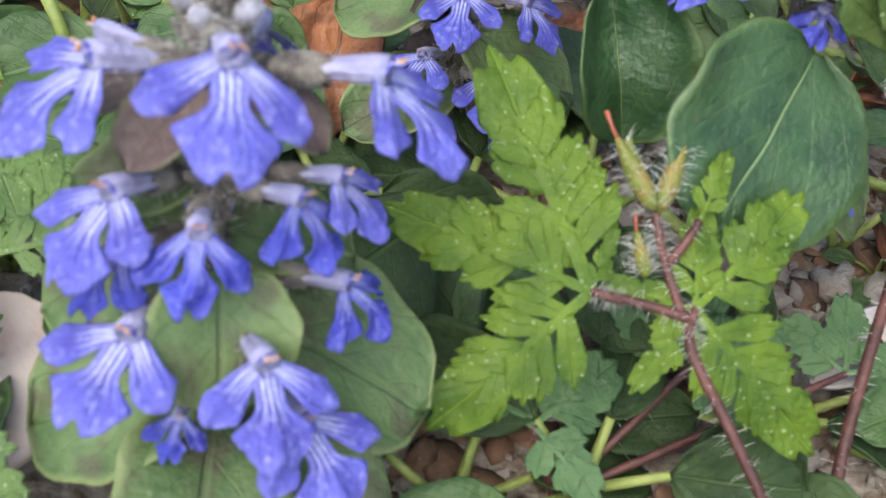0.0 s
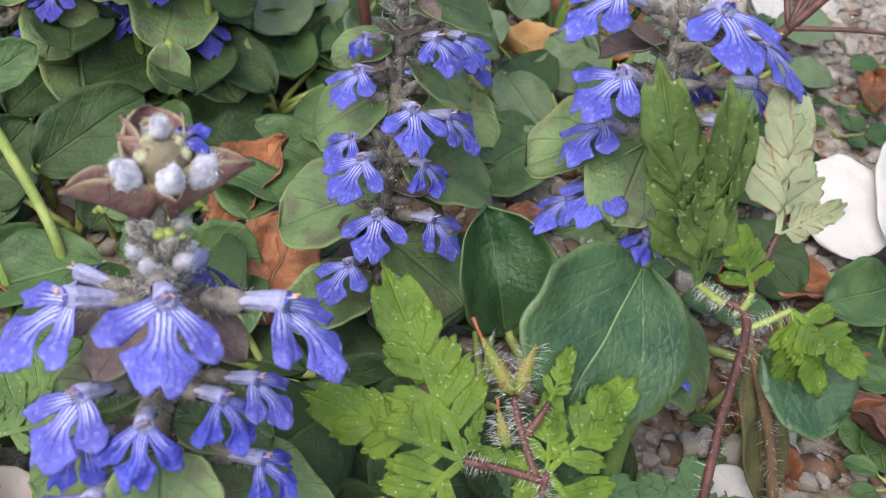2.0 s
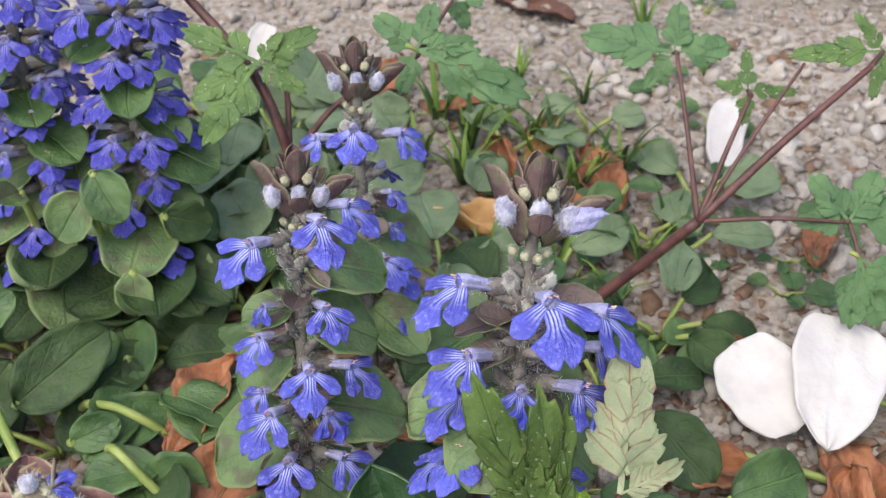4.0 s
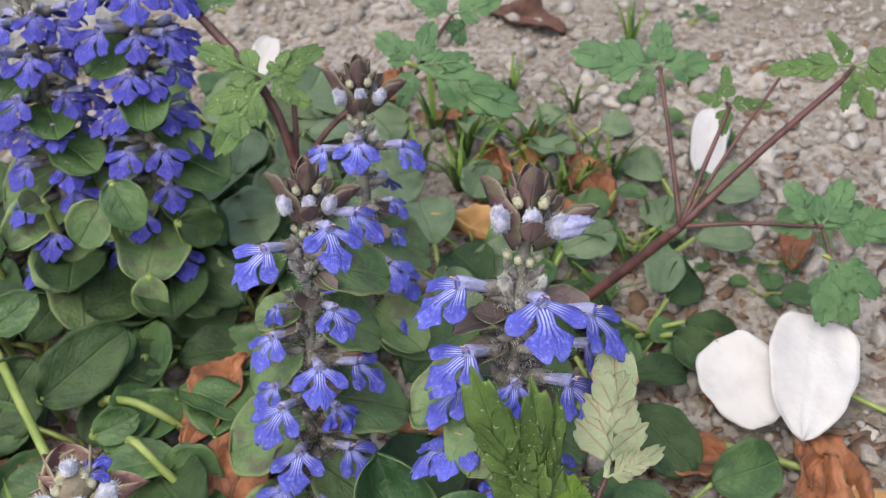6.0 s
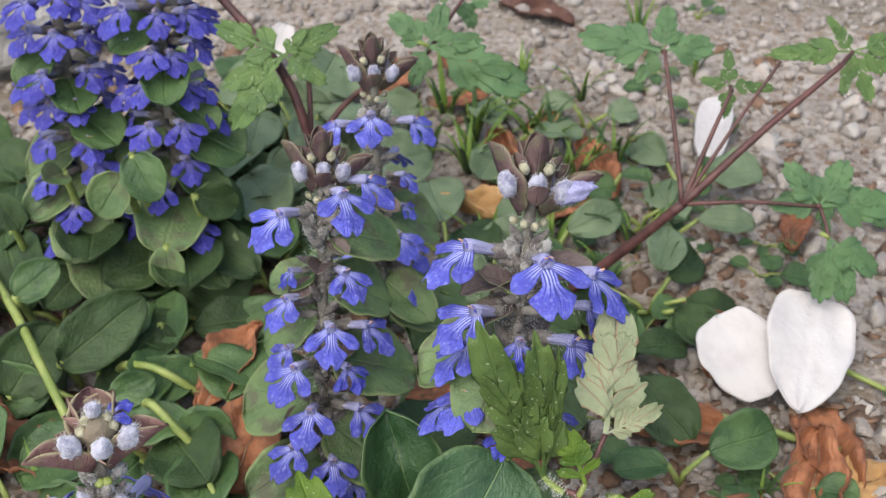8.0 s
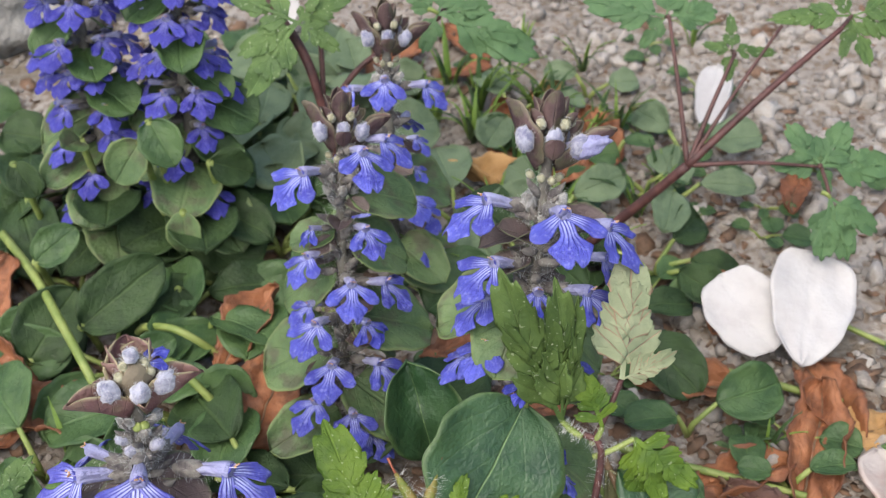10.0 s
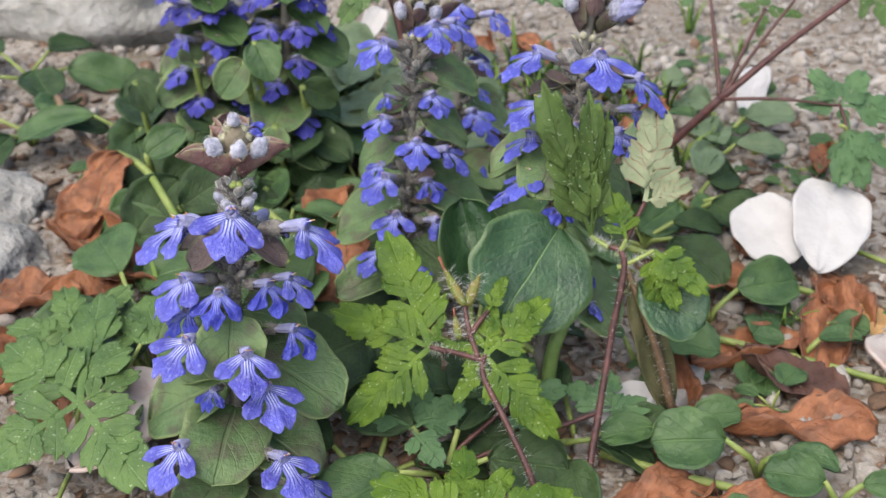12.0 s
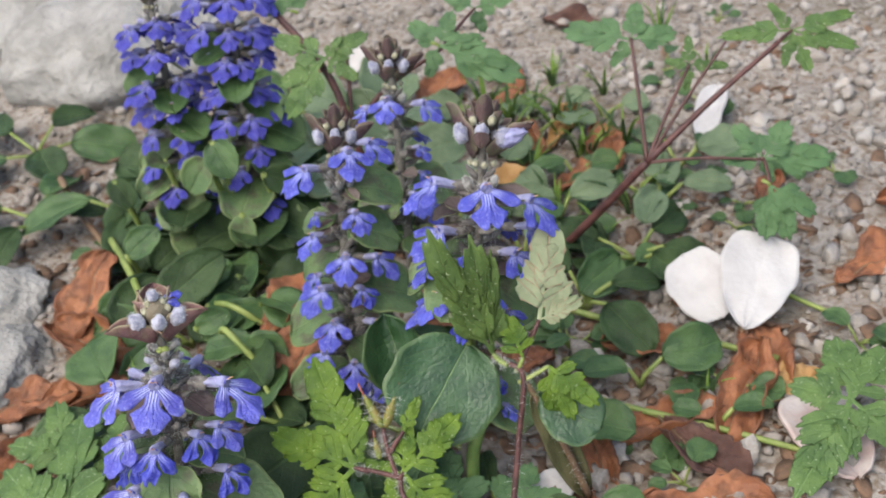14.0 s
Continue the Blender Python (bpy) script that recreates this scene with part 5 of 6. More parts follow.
LEAF_SHOOTS = (
    ((-0.0323, 0.0720), (-0.0323, 0.0660, 0.0113), (-0.0169, 0.0760, 0.0195), (0.10, -0.75, 0.65), 0.62, LOW_LEAF),
    ((-0.0427, 0.0680), (-0.0427, 0.0620, 0.0060), (-0.0343, 0.0720, 0.0161), (0.10, -0.75, 0.65), 0.8, LOW_LEAF),
    ((-0.0427, 0.0840), (-0.0427, 0.0780, 0.0182), (-0.0346, 0.0820, 0.0234), (0.10, -0.75, 0.65), 0.75, FRESH_LEAF),
    ((-0.0208, 0.0640), (-0.0208, 0.0580, 0.0104), (-0.0127, 0.0610, 0.0124), (0.10, -0.75, 0.65), 0.75, FRESH_LEAF),
    ((-0.0192, 0.1020), (-0.0192, 0.0960, 0.0389), (-0.0142, 0.0900, 0.0322), (0.10, -0.75, 0.65), 0.85, FRESH_LEAF),
    ((-0.0219, 0.1020), (-0.0219, 0.0960, 0.0340), (-0.0283, 0.0920, 0.0265), (0.10, -0.75, 0.65), 0.85, BUGLE_LEAF),
    ((-0.0147, 0.0960), (-0.0147, 0.0900, 0.0203), (-0.0149, 0.0860, 0.0122), (0.10, -0.75, 0.65), 0.8, BUGLE_LEAF),
    ((-0.0354, 0.1060), (-0.0354, 0.1000, 0.0320), (-0.0364, 0.0940, 0.0352), (0.10, -0.75, 0.65), 0.9, BUGLE_LEAF),
    ((-0.0092, 0.1040), (-0.0092, 0.0980, 0.0270), (-0.0008, 0.1000, 0.0221), (0.10, -0.75, 0.65), 0.8, LOW_LEAF),
    ((-0.0156, 0.0840), (-0.0156, 0.0780, 0.0096), (-0.0131, 0.0740, 0.0060), (0.10, -0.75, 0.65), 0.7, LOW_LEAF),
    ((-0.0510, 0.1060), (-0.0510, 0.1000, 0.0264), (-0.0467, 0.0960, 0.0205), (0.10, -0.75, 0.65), 0.8, LOW_LEAF),
    ((-0.0444, 0.0760), (-0.0444, 0.0700, 0.0137), (-0.0471, 0.0640, 0.0060), (0.10, -0.75, 0.65), 0.7, FRESH_LEAF),
)


def stalked_leaf(root, base, tip, up, wide, material, seed):
    """A broad pointed leaf held up on its own stalk."""
    root = V((root[0], root[1], height(root[0], root[1])))
    ob = thing("leaf_shoot", root, "broad green bugle leaf raised on its stalk", "ground plant", "leaf shoots")
    mid = (root + V(base)) / 2 + V((0, 0, 0.002))
    part("leaf_stalk", tube("leaf_stalk", [p - root for p in bend([root, mid, base], 4)], [0.0008] * 9, GREEN_STEM, 7), ob, Matrix.Translation(root))
    part("leaf", leaf_sheet("leaf", material, wide, 0.16, 0.16, 0.06, seed, 0.55, 0.5, 22, 14), ob, laid(base, tip, up))


for n, (root, base, tip, up, wide, material) in enumerate(LEAF_SHOOTS):
    stalked_leaf(root, base, tip, up, wide, material, 700 + n)


def runner(points, r, material, label):
    pts = bend([(x, y, height(x, y) + z) for x, y, z in points], 6)
    o = pts[0].copy()
    return thing("runner_stem", o, label, "plant stem", "runner stems", tube("runner_stem", [p - o for p in pts], [r * (1 - 0.2 * i / len(pts)) for i in range(len(pts))], material, 8))


runner([(0.0620, 0.0720, 0.002), (0.0748, 0.0667, 0.003), (0.0950, 0.0590, 0.003), (0.1142, 0.0513, 0.002)], 0.0009, GREEN_STEM, "yellow-green runner stem lying on the gravel")
runner([(0.0700, 0.0400, 0.004), (0.0806, 0.0363, 0.003), (0.0980, 0.0300, 0.003), (0.1200, 0.0225, 0.001)], 0.0008, GREEN_STEM, "yellow-green runner stem lying on the gravel")
runner([(-0.0401, 0.0938, 0.001), (-0.0264, 0.0748, 0.003), (-0.0205, 0.0680, 0.011), (-0.0126, 0.0633, 0.014), (-0.0053, 0.0623, 0.007), (-0.0023, 0.0622, 0.000)], 0.0009, GREEN_STEM, "pale green runner stem among the leaves")
runner([(-0.0656, 0.1107, 0.004), (-0.0450, 0.0797, 0.016), (-0.0336, 0.0618, 0.017), (-0.0262, 0.0506, 0.012), (-0.0245, 0.0489, 0.001)], 0.001, GREEN_STEM, "thick pale green runner stem over the leaves")
runner([(-0.0276, 0.0782, 0.000), (-0.0181, 0.0626, 0.003), (-0.0124, 0.0547, 0.014), (-0.0059, 0.0495, 0.011), (-0.0001, 0.0484, 0.000)], 0.0009, GREEN_STEM, "pale green runner stem among the leaves")
runner([(-0.0880, 0.1350, 0.006), (-0.0803, 0.1244, 0.004), (-0.0640, 0.1050, 0.003), (-0.0507, 0.0891, 0.001)], 0.0011, BROWN_STEM, "brown runner stem on the soil")
runner([(0.0600, 0.0020, 0.002), (0.0760, -0.0050, 0.003), (0.0960, -0.0110, 0.002), (0.1150, -0.0150, 0.001)], 0.0008, GREEN_STEM, "yellow-green runner stem lying on the gravel")
runner([(0.0499, 0.0100, 0.001), (0.0509, 0.0130, 0.0153), (0.0531, 0.0160, 0.0230), (0.0510, 0.0220, 0.0300)], 0.0014, STALK_GREEN, "stout green upright stalk under a broad leaf")
runner([(0.0850, 0.0930, 0.002), (0.1050, 0.0830, 0.003), (0.1300, 0.0650, 0.001)], 0.0007, GREEN_STEM, "thin yellow-green runner stem")

# ---- fallen petals and dead leaves ----
def fallen(name, base, tip, up, mesh, label, category, group):
    m = laid(base, tip, up)
    ob = thing(name, base, label, category, group, mesh, m)
    return ob


def white_petal(base, tip, up, width, seed, droop=0.1, label="thick white fallen petal on the gravel", material=None):
    me = leaf_sheet("fallen_petal", material or WHITE_PETAL, width, droop, 0.16, 0.025, seed, 0.33, 0.5, 26, 18, 0.03, 0.02)
    fallen("fallen_petal", base, tip, up, me, label, "petal", "fallen petals")


def paired_petal():
    """Two broad rounded petals joined at a withered base."""
    low, a0, a1, b0, b1 = PAIR
    petal_ob = thing("fallen_petal", low, "pair of thick white petals joined at a brown base", "petal", "fallen petals")
    for n, (base, tip, wide, neck) in enumerate(((a0, a1, 0.80, 0.34), (b0, b1, 0.70, 0.62))):
        me = leaf_sheet("petal", WHITE_PETAL, wide, -0.06, 0.05, 0.05, 71 + n, 0.30, neck, 26, 20, 0.008, 0.03)
        part("petal", me, petal_ob, laid(V(base) + V((0, 0, 0.0012 * n)), V(tip) + V((0, 0, 0.0018 * n)), (-0.2 + 0.35 * n, -0.45, 0.9)))
    part("petal_base", blob("petal_base", (0.0012, 0.0010, 0.0030), BROWN_STEM, random.Random(3), 0.3), petal_ob, Matrix.Translation(low) @ Matrix.Rotation(radians(-70), 4, "X"), "brown withered petal base")


PAIR = ((0.1075, 0.0581, 0.0020), (0.1036, 0.0632, 0.0030), (0.0950, 0.0790, 0.0085), (0.1075, 0.0581, 0.0025), (0.1145, 0.0812, 0.0095))
paired_petal()
white_petal((0.1040, 0.1380, 0.002), (0.1090, 0.1600, 0.009), (-0.3, -0.6, 0.7), 0.36, 3)
white_petal((-0.0300, -0.0130, 0.006), (-0.0180, 0.0090, 0.0100), (0, -0.5, 0.87), 0.55, 4, 0.1, "pinkish white fallen petal under a green leaf", PINK_PETAL)
white_petal((0.1255, 0.0160, 0.002), (0.1170, 0.0390, 0.004), (0, -0.3, 0.9), 0.6, 5, 0.1, "pinkish tan fallen petal under a leaf", PINK_PETAL)
white_petal((0.0580, 0.0078, 0.0035), (0.0700, 0.0140, 0.0060), (0, -0.4, 0.9), 0.5, 6)
white_petal((-0.0080, 0.1900, 0.002), (-0.0040, 0.1980, 0.010), (0, -0.6, 0.7), 0.6, 7)


def crumpled(material, width, seed, curl, fold):
    rng = random.Random(seed)
    spot = V((rng.uniform(0, 90), rng.uniform(0, 90), 0))

    def shape(u, v):
        edge = 1 + 0.24 * noise.noise(V((u * 5, (v > 0) * 9.0, 3)) + spot) + 0.16 * noise.noise(V((u * 17, (v > 0) * 9.0, 8)) + spot)
        half = width / 2 * (max(u, 0.001) ** 0.6) * (max(1 - u, 0) ** 0.5) * 1.9 * edge
        n = noise.noise(V((u * 2.6, v * 1.4, 0)) + spot)
        fine = noise.noise(V((u * 9, v * 5, 7)) + spot)
        a = curl * v
        y = half * (math.sin(a) / curl if abs(curl) > 0.01 else v)
        z = half * (1 - math.cos(a)) / max(abs(curl), 0.2) + 0.13 * n * (0.4 + abs(v)) + 0.045 * fine + 0.015 * noise.noise(V((u * 22, v * 12, 2)) + spot) - fold * u * u - 0.02 * math.exp(-((v / 0.08) ** 2))
        return (u, y + 0.06 * n, z + 0.04)

    return sheet("dead_leaf", shape, 34, 22, material, 0.01)


def dead_leaf(x, y, size, turn, seed, width=0.6, curl=0.9, fold=0.1, material=None, z=0.0, tilt=0.0, label="curled orange-brown dead leaf on the ground"):
    me = crumpled(material or DEAD_LEAF, width, seed, curl, fold)
    a = radians(turn)
    d = V((math.cos(a), math.sin(a), math.sin(radians(tilt))))
    base = V((x, y, height(x, y) + z)) - d * size * 0.0005
    ob = fallen("dead_leaf", base, base + d * size * 0.001, (0, 0, 1), me, label, "dead leaf", "dead leaves")
    rib = [me.vertices[i * 23 + 11].co.copy() for i in range(0, 33, 2)]
    stub = rib[0] + V((-0.16, 0.03, 0.01))
    part("midrib", tube("midrib", [stub] + rib, [0.016] + [0.015 * (1 - 0.75 * i / len(rib)) for i in range(len(rib))], BROWN_STEM, 5), ob, ob.matrix_basis)


dead_leaf(-0.0510, 0.0600, 28.4, 150, 1, 0.65, 1.6, 0.05, None, 0.004, 10)
dead_leaf(-0.0550, 0.0740, 21.0, 75, 2, 0.7, 1.0, 0.1, None, 0.009, 50)
dead_leaf(-0.0340, 0.0490, 26.2, -10, 3, 0.6, 0.7, 0.1, None, 0.006, 6)
dead_leaf(-0.0470, 0.0480, 23.1, 30, 26, 0.6, 1.0, 0.1, None, 0.002, 6)
dead_leaf(0.0960, 0.0220, 24.0, -50, 48, 0.55, 0.9, 0.1, DARK_DEAD_LEAF, 0.003, 5, "dark red-brown dead leaf under runner stems")
dead_leaf(0.0950, 0.0080, 27.3, 5, 6, 0.5, 1.0, 0.1, None, 0.002, 5)
dead_leaf(0.1060, 0.0400, 31.5, 70, 7, 0.45, 1.2, 0.1, None, 0.003, 8)
dead_leaf(0.0900, 0.0330, 25.2, 20, 8, 0.5, 1.0, 0.1, None, 0.002, 5)
dead_leaf(0.0860, 0.0560, 21.0, 170, 9, 0.6, 0.8, 0.1, None, 0.003, 8)
dead_leaf(0.0980, 0.0790, 18.9, 60, 10, 0.6, 0.9, 0.1, None, 0.002, 5)
dead_leaf(0.1400, 0.0820, 23.1, 30, 11, 0.6, 0.9, 0.1, None, 0.002, 5)
dead_leaf(0.1560, 0.1020, 25.2, 150, 12, 0.6, 1.0, 0.1, None, 0.002, 5)
dead_leaf(0.0770, 0.1350, 21.0, 100, 13, 0.6, 0.9, 0.1, None, 0.003, 22)
dead_leaf(0.0750, 0.0230, 16.8, 110, 14, 0.5, 1.2, 0.1, None, 0.002, 32)
dead_leaf(0.0665, 0.2160, 24.0, 150, 15, 0.6, 1.0, 0.1, DARK_DEAD_LEAF, 0.002, 8, "dark brown rotting dead leaf on the gravel")
dead_leaf(0.0420, 0.0650, 16.8, 20, 16, 0.6, 0.9, 0.1, None, 0.002, 5)
dead_leaf(0.0542, 0.1380, 21.0, 95, 41, 0.6, 0.9, 0.1, None, 0.003, 37)
dead_leaf(0.0449, 0.1693, 14.7, 20, 42, 0.6, 0.9, 0.1, None, 0.003, 6)
dead_leaf(0.0670, 0.1555, 12.6, 160, 43, 0.6, 0.9, 0.1, None, 0.003, 6)
dead_leaf(0.0719, 0.1225, 18.9, 30, 44, 0.6, 0.9, 0.1, None, 0.003, 8)
dead_leaf(0.1190, 0.1128, 14.7, 70, 45, 0.6, 0.9, 0.1, None, 0.003, 6)
dead_leaf(0.0256, 0.1676, 12.6, 120, 46, 0.6, 0.9, 0.1, None, 0.003, 10)
dead_leaf(0.0001, 0.0672, 19.9, 62, 27, 0.55, 0.7, 0.1, None, 0.010, 24)
dead_leaf(0.0058, 0.0490, 18.9, 70, 28, 0.8, 0.6, 0.1, None, 0.007, 22)
dead_leaf(0.0710, 0.0085, 17.0, 105, 47, 0.6, 0.9, 0.1, None, 0.003, 18)
dead_leaf(0.0700, -0.0100, 18.9, 20, 17, 0.6, 1.0, 0.1, None, 0.002, 8)
dead_leaf(0.0850, -0.0120, 16.8, -20, 18, 0.6, 0.9, 0.1, None, 0.002, 8)
dead_leaf(0.0250, 0.1750, 25.2, 60, 19, 0.6, 0.9, 0.1, None, 0.003, 17)
dead_leaf(0.0450, 0.1850, 21.0, 120, 20, 0.6, 0.9, 0.1, None, 0.002, 10)
dead_leaf(-0.0560, 0.0250, 23.1, 90, 21, 0.6, 0.9, 0.1, None, 0.002, 5)
dead_leaf(-0.0600, 0.0430, 21.0, 20, 22, 0.6, 0.9, 0.1, None, 0.002, 5)
dead_leaf(0.0560, 0.0500, 18.9, 20, 23, 0.6, 0.9, 0.1, None, 0.002, 5)
dead_leaf(0.1120, 0.0520, 23.1, 100, 24, 0.6, 0.9, 0.1, None, 0.002, 5)
dead_leaf(-0.0400, 0.0050, 18.9, 120, 25, 0.6, 0.9, 0.1, None, 0.002, 5)
dead_leaf(0.0420, 0.1230, 36, -15, 31, 0.22, 0.6, 0.05, TAN_LEAF, 0.004, 4, "long tan dead leaf blade on the gravel")
dead_leaf(0.0640, 0.1500, 22, 60, 32, 0.3, 0.6, 0.05, TAN_LEAF, 0.003, 10, "long tan dead leaf blade on the gravel")
dead_leaf(0.1150, 0.0430, 18, 30, 33, 0.7, 0.6, 0.05, TAN_LEAF, 0.001, 3, "pale tan dead leaf on the gravel")


def grass_tuft(x, y, many, tall, seed):
    rng = random.Random(seed)
    at = V((x, y, height(x, y)))
    ob = thing("grass_tuft", at, "small tuft of fresh yellow-green grass blades", "grass", "grass tufts")
    for n in range(many):
        a = rng.uniform(0, 6.28)
        d = V((math.cos(a), math.sin(a), 0))
        far = tall * rng.uniform(0.6, 1.2)
        p0, p1, p2 = V((0, 0, 0)) + d * 0.001, d * far * 0.2 + V((0, 0, far * 0.7)), d * far * rng.uniform(0.35, 0.8) + V((0, 0, far * rng.uniform(0.7, 1)))
        side = d.cross(V((0, 0, 1))) * far * 0.05

        def shape(u, v, p0=p0, p1=p1, p2=p2, side=side):
            p = p0.lerp(p1, u).lerp(p1.lerp(p2, u), u)
            return tuple(p + side * v * (1 - u**2) + V((0, 0, 0.0003 * v * v)))

        part("blade", sheet("blade", shape, 8, 2, FRESH_LEAF if n % 2 else GRASS, 0.0001), ob, Matrix.Translation(at))


near_tufts = ((0.0720, 0.1350, 8, 0.014), (0.0761, 0.1715, 9, 0.013), (0.0673, 0.1515, 9, 0.016), (0.0819, 0.1427, 8, 0.014), (0.0560, 0.1300, 9, 0.016), (0.0480, 0.1450, 8, 0.014), (0.0830, 0.1100, 8, 0.013), (0.0640, 0.1080, 9, 0.015), (0.0620, 0.1550, 9, 0.016), (0.0900, 0.1200, 7, 0.012), (0.0500, 0.1100, 8, 0.012), (0.0980, 0.0420, 6, 0.009), (0.0950, 0.2050, 7, 0.012))
far_tufts = ((-0.0300, 0.0400, 7, 0.012), (0.0350, 0.0900, 8, 0.013), (0.0760, 0.1000, 7, 0.013), (0.1080, 0.1850, 7, 0.010), (0.0404, 0.1646, 10, 0.016), (0.0476, 0.1555, 10, 0.017), (0.0362, 0.1487, 9, 0.014), (0.0550, 0.1627, 8, 0.013), (0.0631, 0.1500, 9, 0.015), (0.0693, 0.1381, 9, 0.013), (0.0460, 0.1413, 9, 0.014), (0.0316, 0.1612, 9, 0.014), (0.0602, 0.1784, 8, 0.012), (0.0765, 0.1424, 8, 0.012))
for n, (x, y, many, tall) in enumerate(near_tufts + far_tufts):
    grass_tuft(x, y, many, tall, 400 + n)

# ---- stones ----
def stone_mesh(name, seed, material):
    bm = bmesh.new()
    bmesh.ops.create_icosphere(bm, subdivisions=2, radius=1)
    spot = V((seed * 3.1, seed * 1.7, 0))
    for v in bm.verts:
        d = v.co.copy()
        v.co *= 1 + 0.8 * noise.noise(d * 1.5 + spot) + 0.3 * noise.noise(d * 3.2 + spot)
    for f in bm.faces:
        f.smooth = True
    me = bpy.data.meshes.new(name)
    bm.to_mesh(me)
    bm.free()
    me.materials.append(material)
    return me


def rock(x, y, size, seed, squash=0.6, turn=0):
    bm = bmesh.new()
    bmesh.ops.create_icosphere(bm, subdivisions=4, radius=1)
    spot = V((seed * 2.3, 7.7, seed))
    for v in bm.verts:
        d = v.co.copy()
        v.co *= 1 + 0.35 * noise.noise(d * 1.1 + spot) + 0.14 * noise.noise(d * 3.5 + spot) + 0.06 * noise.noise(d * 9 + spot)
    me = bpy.data.meshes.new("stone")
    bm.to_mesh(me)
    bm.free()
    me.materials.append(ROCK)
    me.polygons.foreach_set("use_smooth", np.ones(len(me.polygons), dtype=bool))
    at = V((x, y, height(x, y) + size * squash * 0.35))
    m = Matrix.Translation(at) @ Matrix.Rotation(radians(turn), 4, "Z") @ Matrix.Diagonal((size, size * 0.75, size * squash, 1))
    thing("stone", at, "pale grey weathered stone half sunk in soil", "stone", "stones", me, m)


rock(-0.0960, 0.2120, 0.040, 1, 0.5, 20)
rock(-0.0760, 0.0520, 0.017, 2, 0.4, 80)
rock(-0.0900, 0.0800, 0.018, 4, 0.4, 10)
rock(-0.1450, 0.2700, 0.045, 5, 0.5, 60)

rng = random.Random(77)
kinds = [stone_mesh("pebble", n, PEBBLE) for n in range(9)]


def bare(x, y):
    """How freely gravel lies there: little under the leaves."""
    green = math.exp(-(((x + 0.03) / 0.06) ** 2 + ((y - 0.11) / 0.07) ** 2))
    return max(0.25, 1 - green)


made = 0
while made < 290:
    x, y = rng.uniform(0.055, 0.19), rng.uniform(-0.02, 0.2)
    size = rng.choice((0.0016, 0.0018, 0.0021, 0.0024, 0.0028, 0.0032))
    ob = new("pebble", kinds[rng.randrange(9)])
    ob.parent = ground
    ob.matrix_basis = Matrix.Translation((x, y, height(x, y) + size * 0.25)) @ Euler((rng.uniform(0, 6), rng.uniform(0, 6), rng.uniform(0, 6))).to_matrix().to_4x4() @ Matrix.Diagonal((size, size * rng.uniform(0.6, 1), size * rng.uniform(0.5, 0.8), 1))
    made += 1

def chips(name, many, low, high, area, flat, material, label, seed, keep):
    """Countless small bits strewn over the soil, in one mesh."""
    r = random.Random(seed)
    bm = bmesh.new()
    bmesh.ops.create_icosphere(bm, subdivisions=1 if low > 0.001 else 0, radius=1)
    verts = np.array([v.co[:] for v in bm.verts])
    faces = np.array([[v.index for v in f.verts] for f in bm.faces])
    bm.free()
    jig = [verts * (1 + 0.55 * np.array([noise.noise(V(v) * 1.4 + V((k * 5.0, 0, 0))) for v in verts]))[:, None] for k in range(7)]
    gv, gf, count = [], [], 0
    while count < many:
        x, y = r.uniform(area[0], area[1]), r.uniform(area[2], area[3])
        if r.random() > keep(x, y):
            continue
        size = low + (high - low) * r.random() ** 2.5
        turn = np.array(Euler((r.uniform(-0.6, 0.6), r.uniform(-0.6, 0.6), r.uniform(0, 6))).to_matrix())
        gv.append((jig[r.randrange(7)] * (size, size * r.uniform(0.5, 0.95), size * flat)) @ turn.T + (x, y, height(x, y) + size * flat * 0.5))
        gf.append(faces + count * len(verts))
        count += 1
    ob = new(name, mesh_from(name, np.concatenate(gv).tolist(), np.concatenate(gf).tolist(), material, None, low > 0.001))
    ob.parent = ground
    return tagged(ob, label, kind="stuff")


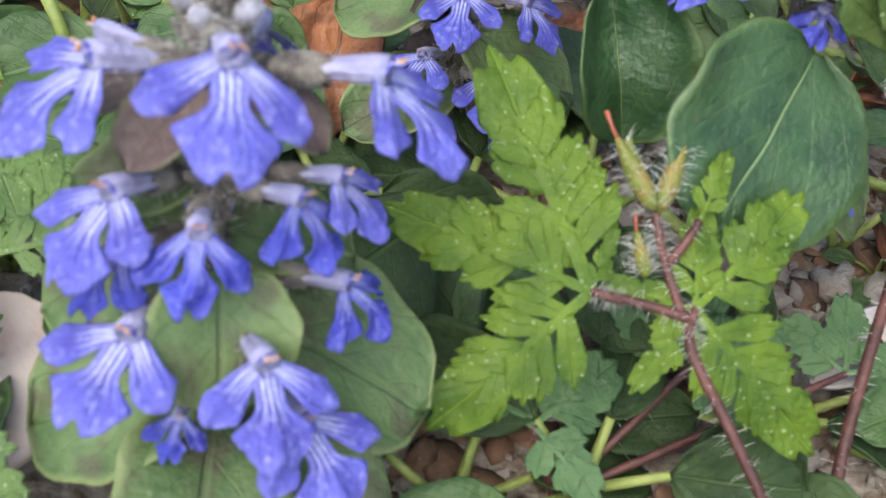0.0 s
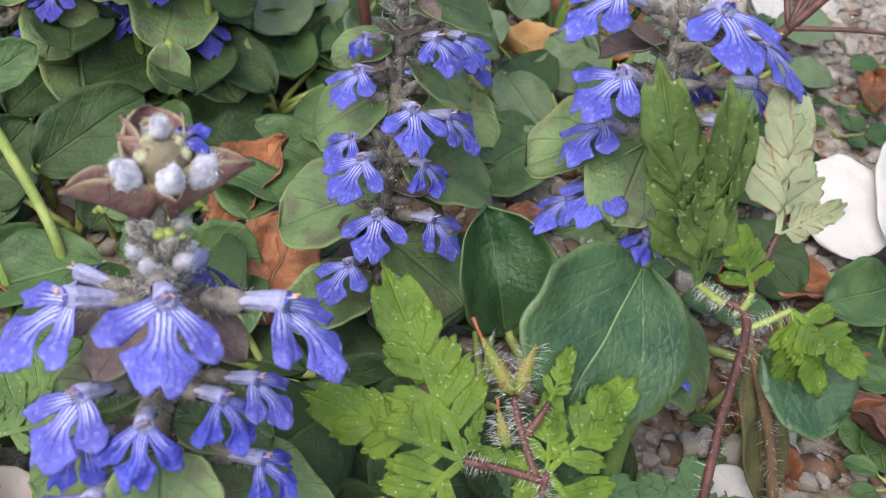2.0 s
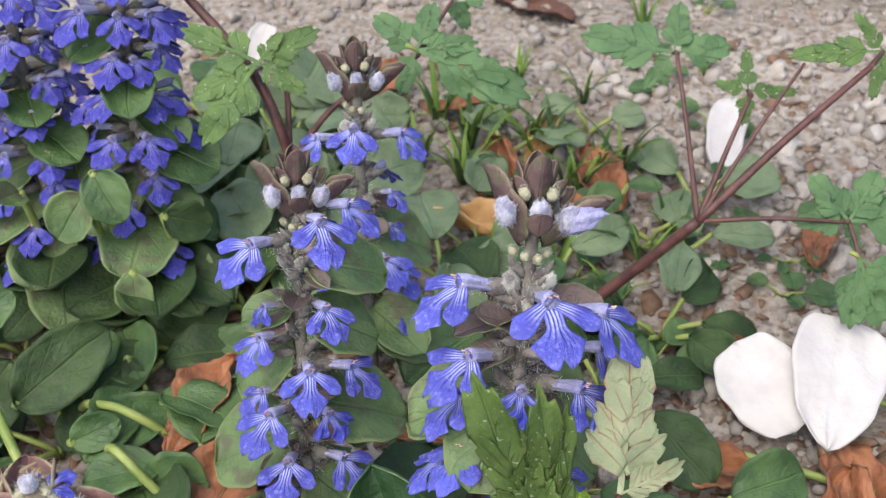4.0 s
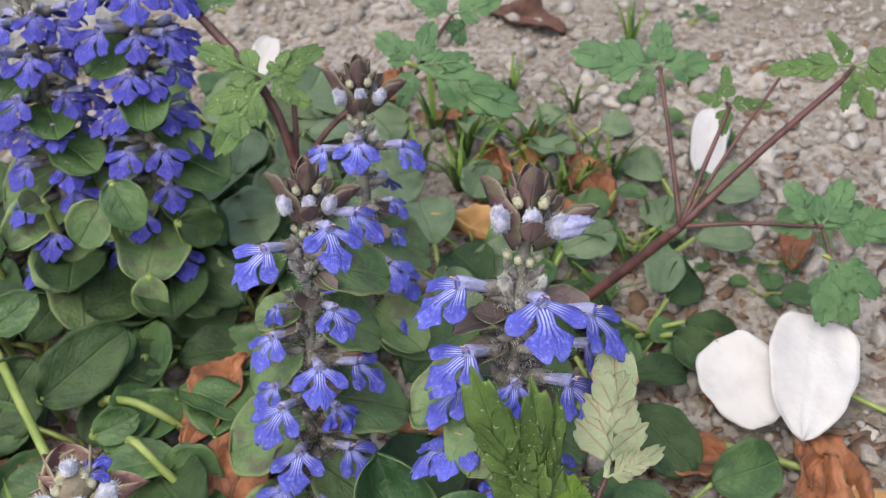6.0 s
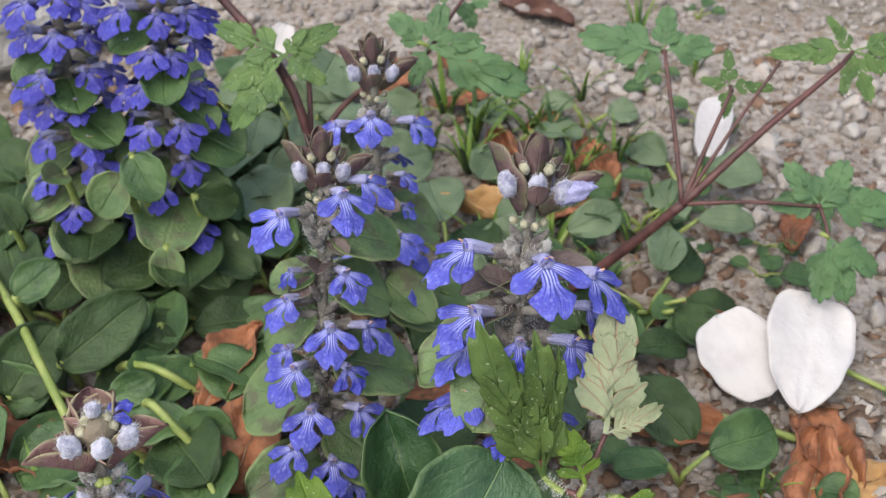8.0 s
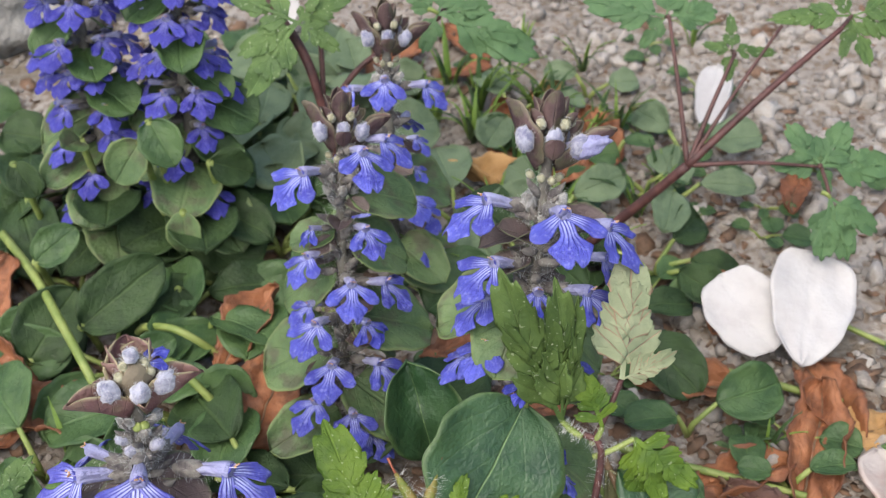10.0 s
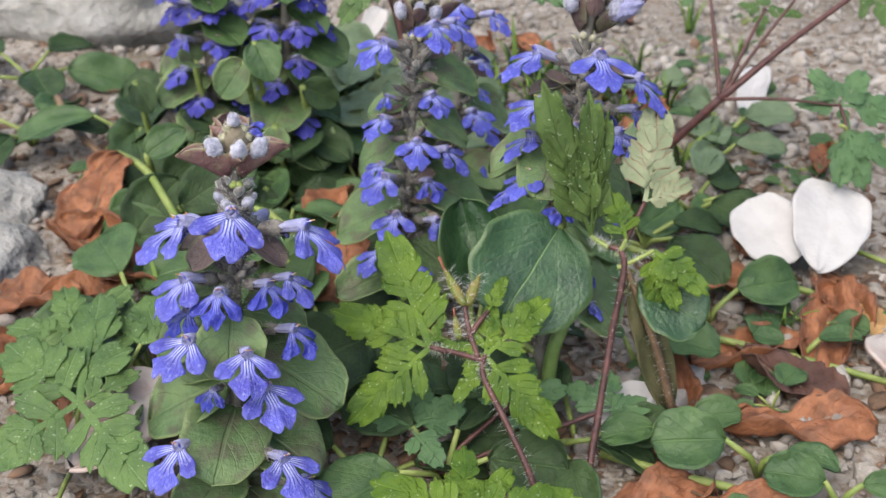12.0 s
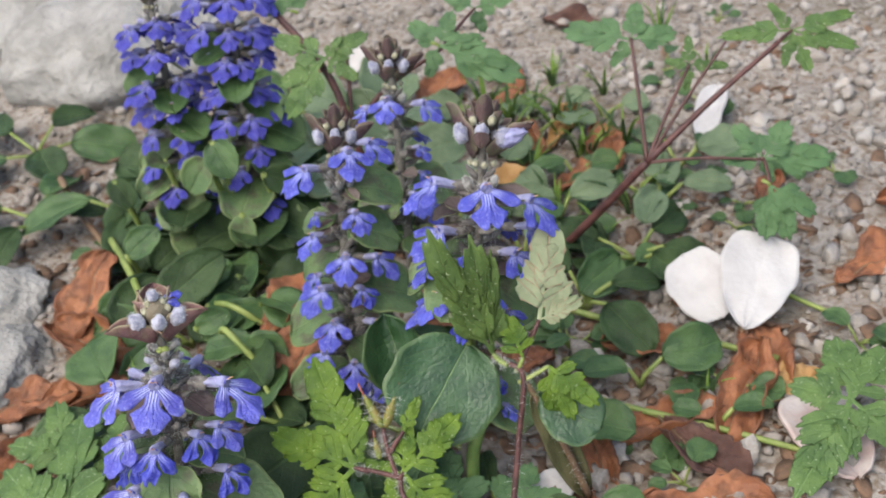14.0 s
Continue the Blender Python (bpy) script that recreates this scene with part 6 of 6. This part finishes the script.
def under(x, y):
    """How thick the litter lies: most of it among the plants, where it also darkens the shaded gaps."""
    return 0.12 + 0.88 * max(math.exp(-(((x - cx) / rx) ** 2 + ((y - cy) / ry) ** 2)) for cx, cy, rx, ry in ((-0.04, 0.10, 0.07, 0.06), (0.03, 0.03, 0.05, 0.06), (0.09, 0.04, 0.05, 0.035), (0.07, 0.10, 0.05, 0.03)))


# Real litter, but its dark colour also stands in for shade between the plants.
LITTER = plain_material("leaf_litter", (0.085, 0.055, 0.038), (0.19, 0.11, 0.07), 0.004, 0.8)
chips("grit", 16000, 0.0005, 0.0016, (-0.17, 0.26, -0.06, 0.32), 0.7, GRIT, "fine pale gravel", 91, bare)
chips("gravel", 2600, 0.0011, 0.0030, (-0.17, 0.26, -0.06, 0.32), 0.7, GRIT, "mixed pale gravel", 92, bare)
chips("leaf_litter", 2600, 0.0011, 0.0040, (-0.14, 0.16, -0.05, 0.2), 0.16, LITTER, "dark brown crumbled leaf litter that also darkens the shaded gaps", 93, under)


def sprig(x, y, seed):
    rng = random.Random(seed)
    at = V((x, y, height(x, y)))
    ob = thing("seedling", at, "tiny green seedling growing in the gravel", "seedling", "seedlings")
    for n in range(rng.choice((3, 4, 5))):
        a = rng.uniform(0, 6.28)
        d = V((math.cos(a), math.sin(a), rng.uniform(0.3, 1.2))).normalized()
        far = rng.uniform(0.003, 0.006)
        end = at + d * far
        part("leaf_stalk", tube("leaf_stalk", [(0, 0, 0), tuple((end - at) * 0.5 + V((0, 0, 0.0004))), tuple(end - at)], [0.0003, 0.0003, 0.0002], GREEN_STEM, 5), ob, Matrix.Translation(at))
        tip = end + V((d.x, d.y, d.z * 0.2)).normalized() * far * rng.uniform(0.9, 1.4)
        part("leaf", FRESH_LEAVES[rng.randrange(3)], ob, laid(end, tip, (0, -0.1, 1), 1.1))


rng = random.Random(321)
for n in range(46):
    x, y = (rng.gauss(0.088, 0.02), rng.gauss(0.075, 0.04)) if n % 3 else (rng.gauss(0.05, 0.05), rng.gauss(0.15, 0.035))
    if abs(x - 0.107) > 0.024 or abs(y - 0.075) > 0.024:
        sprig(x, y, 500 + n)
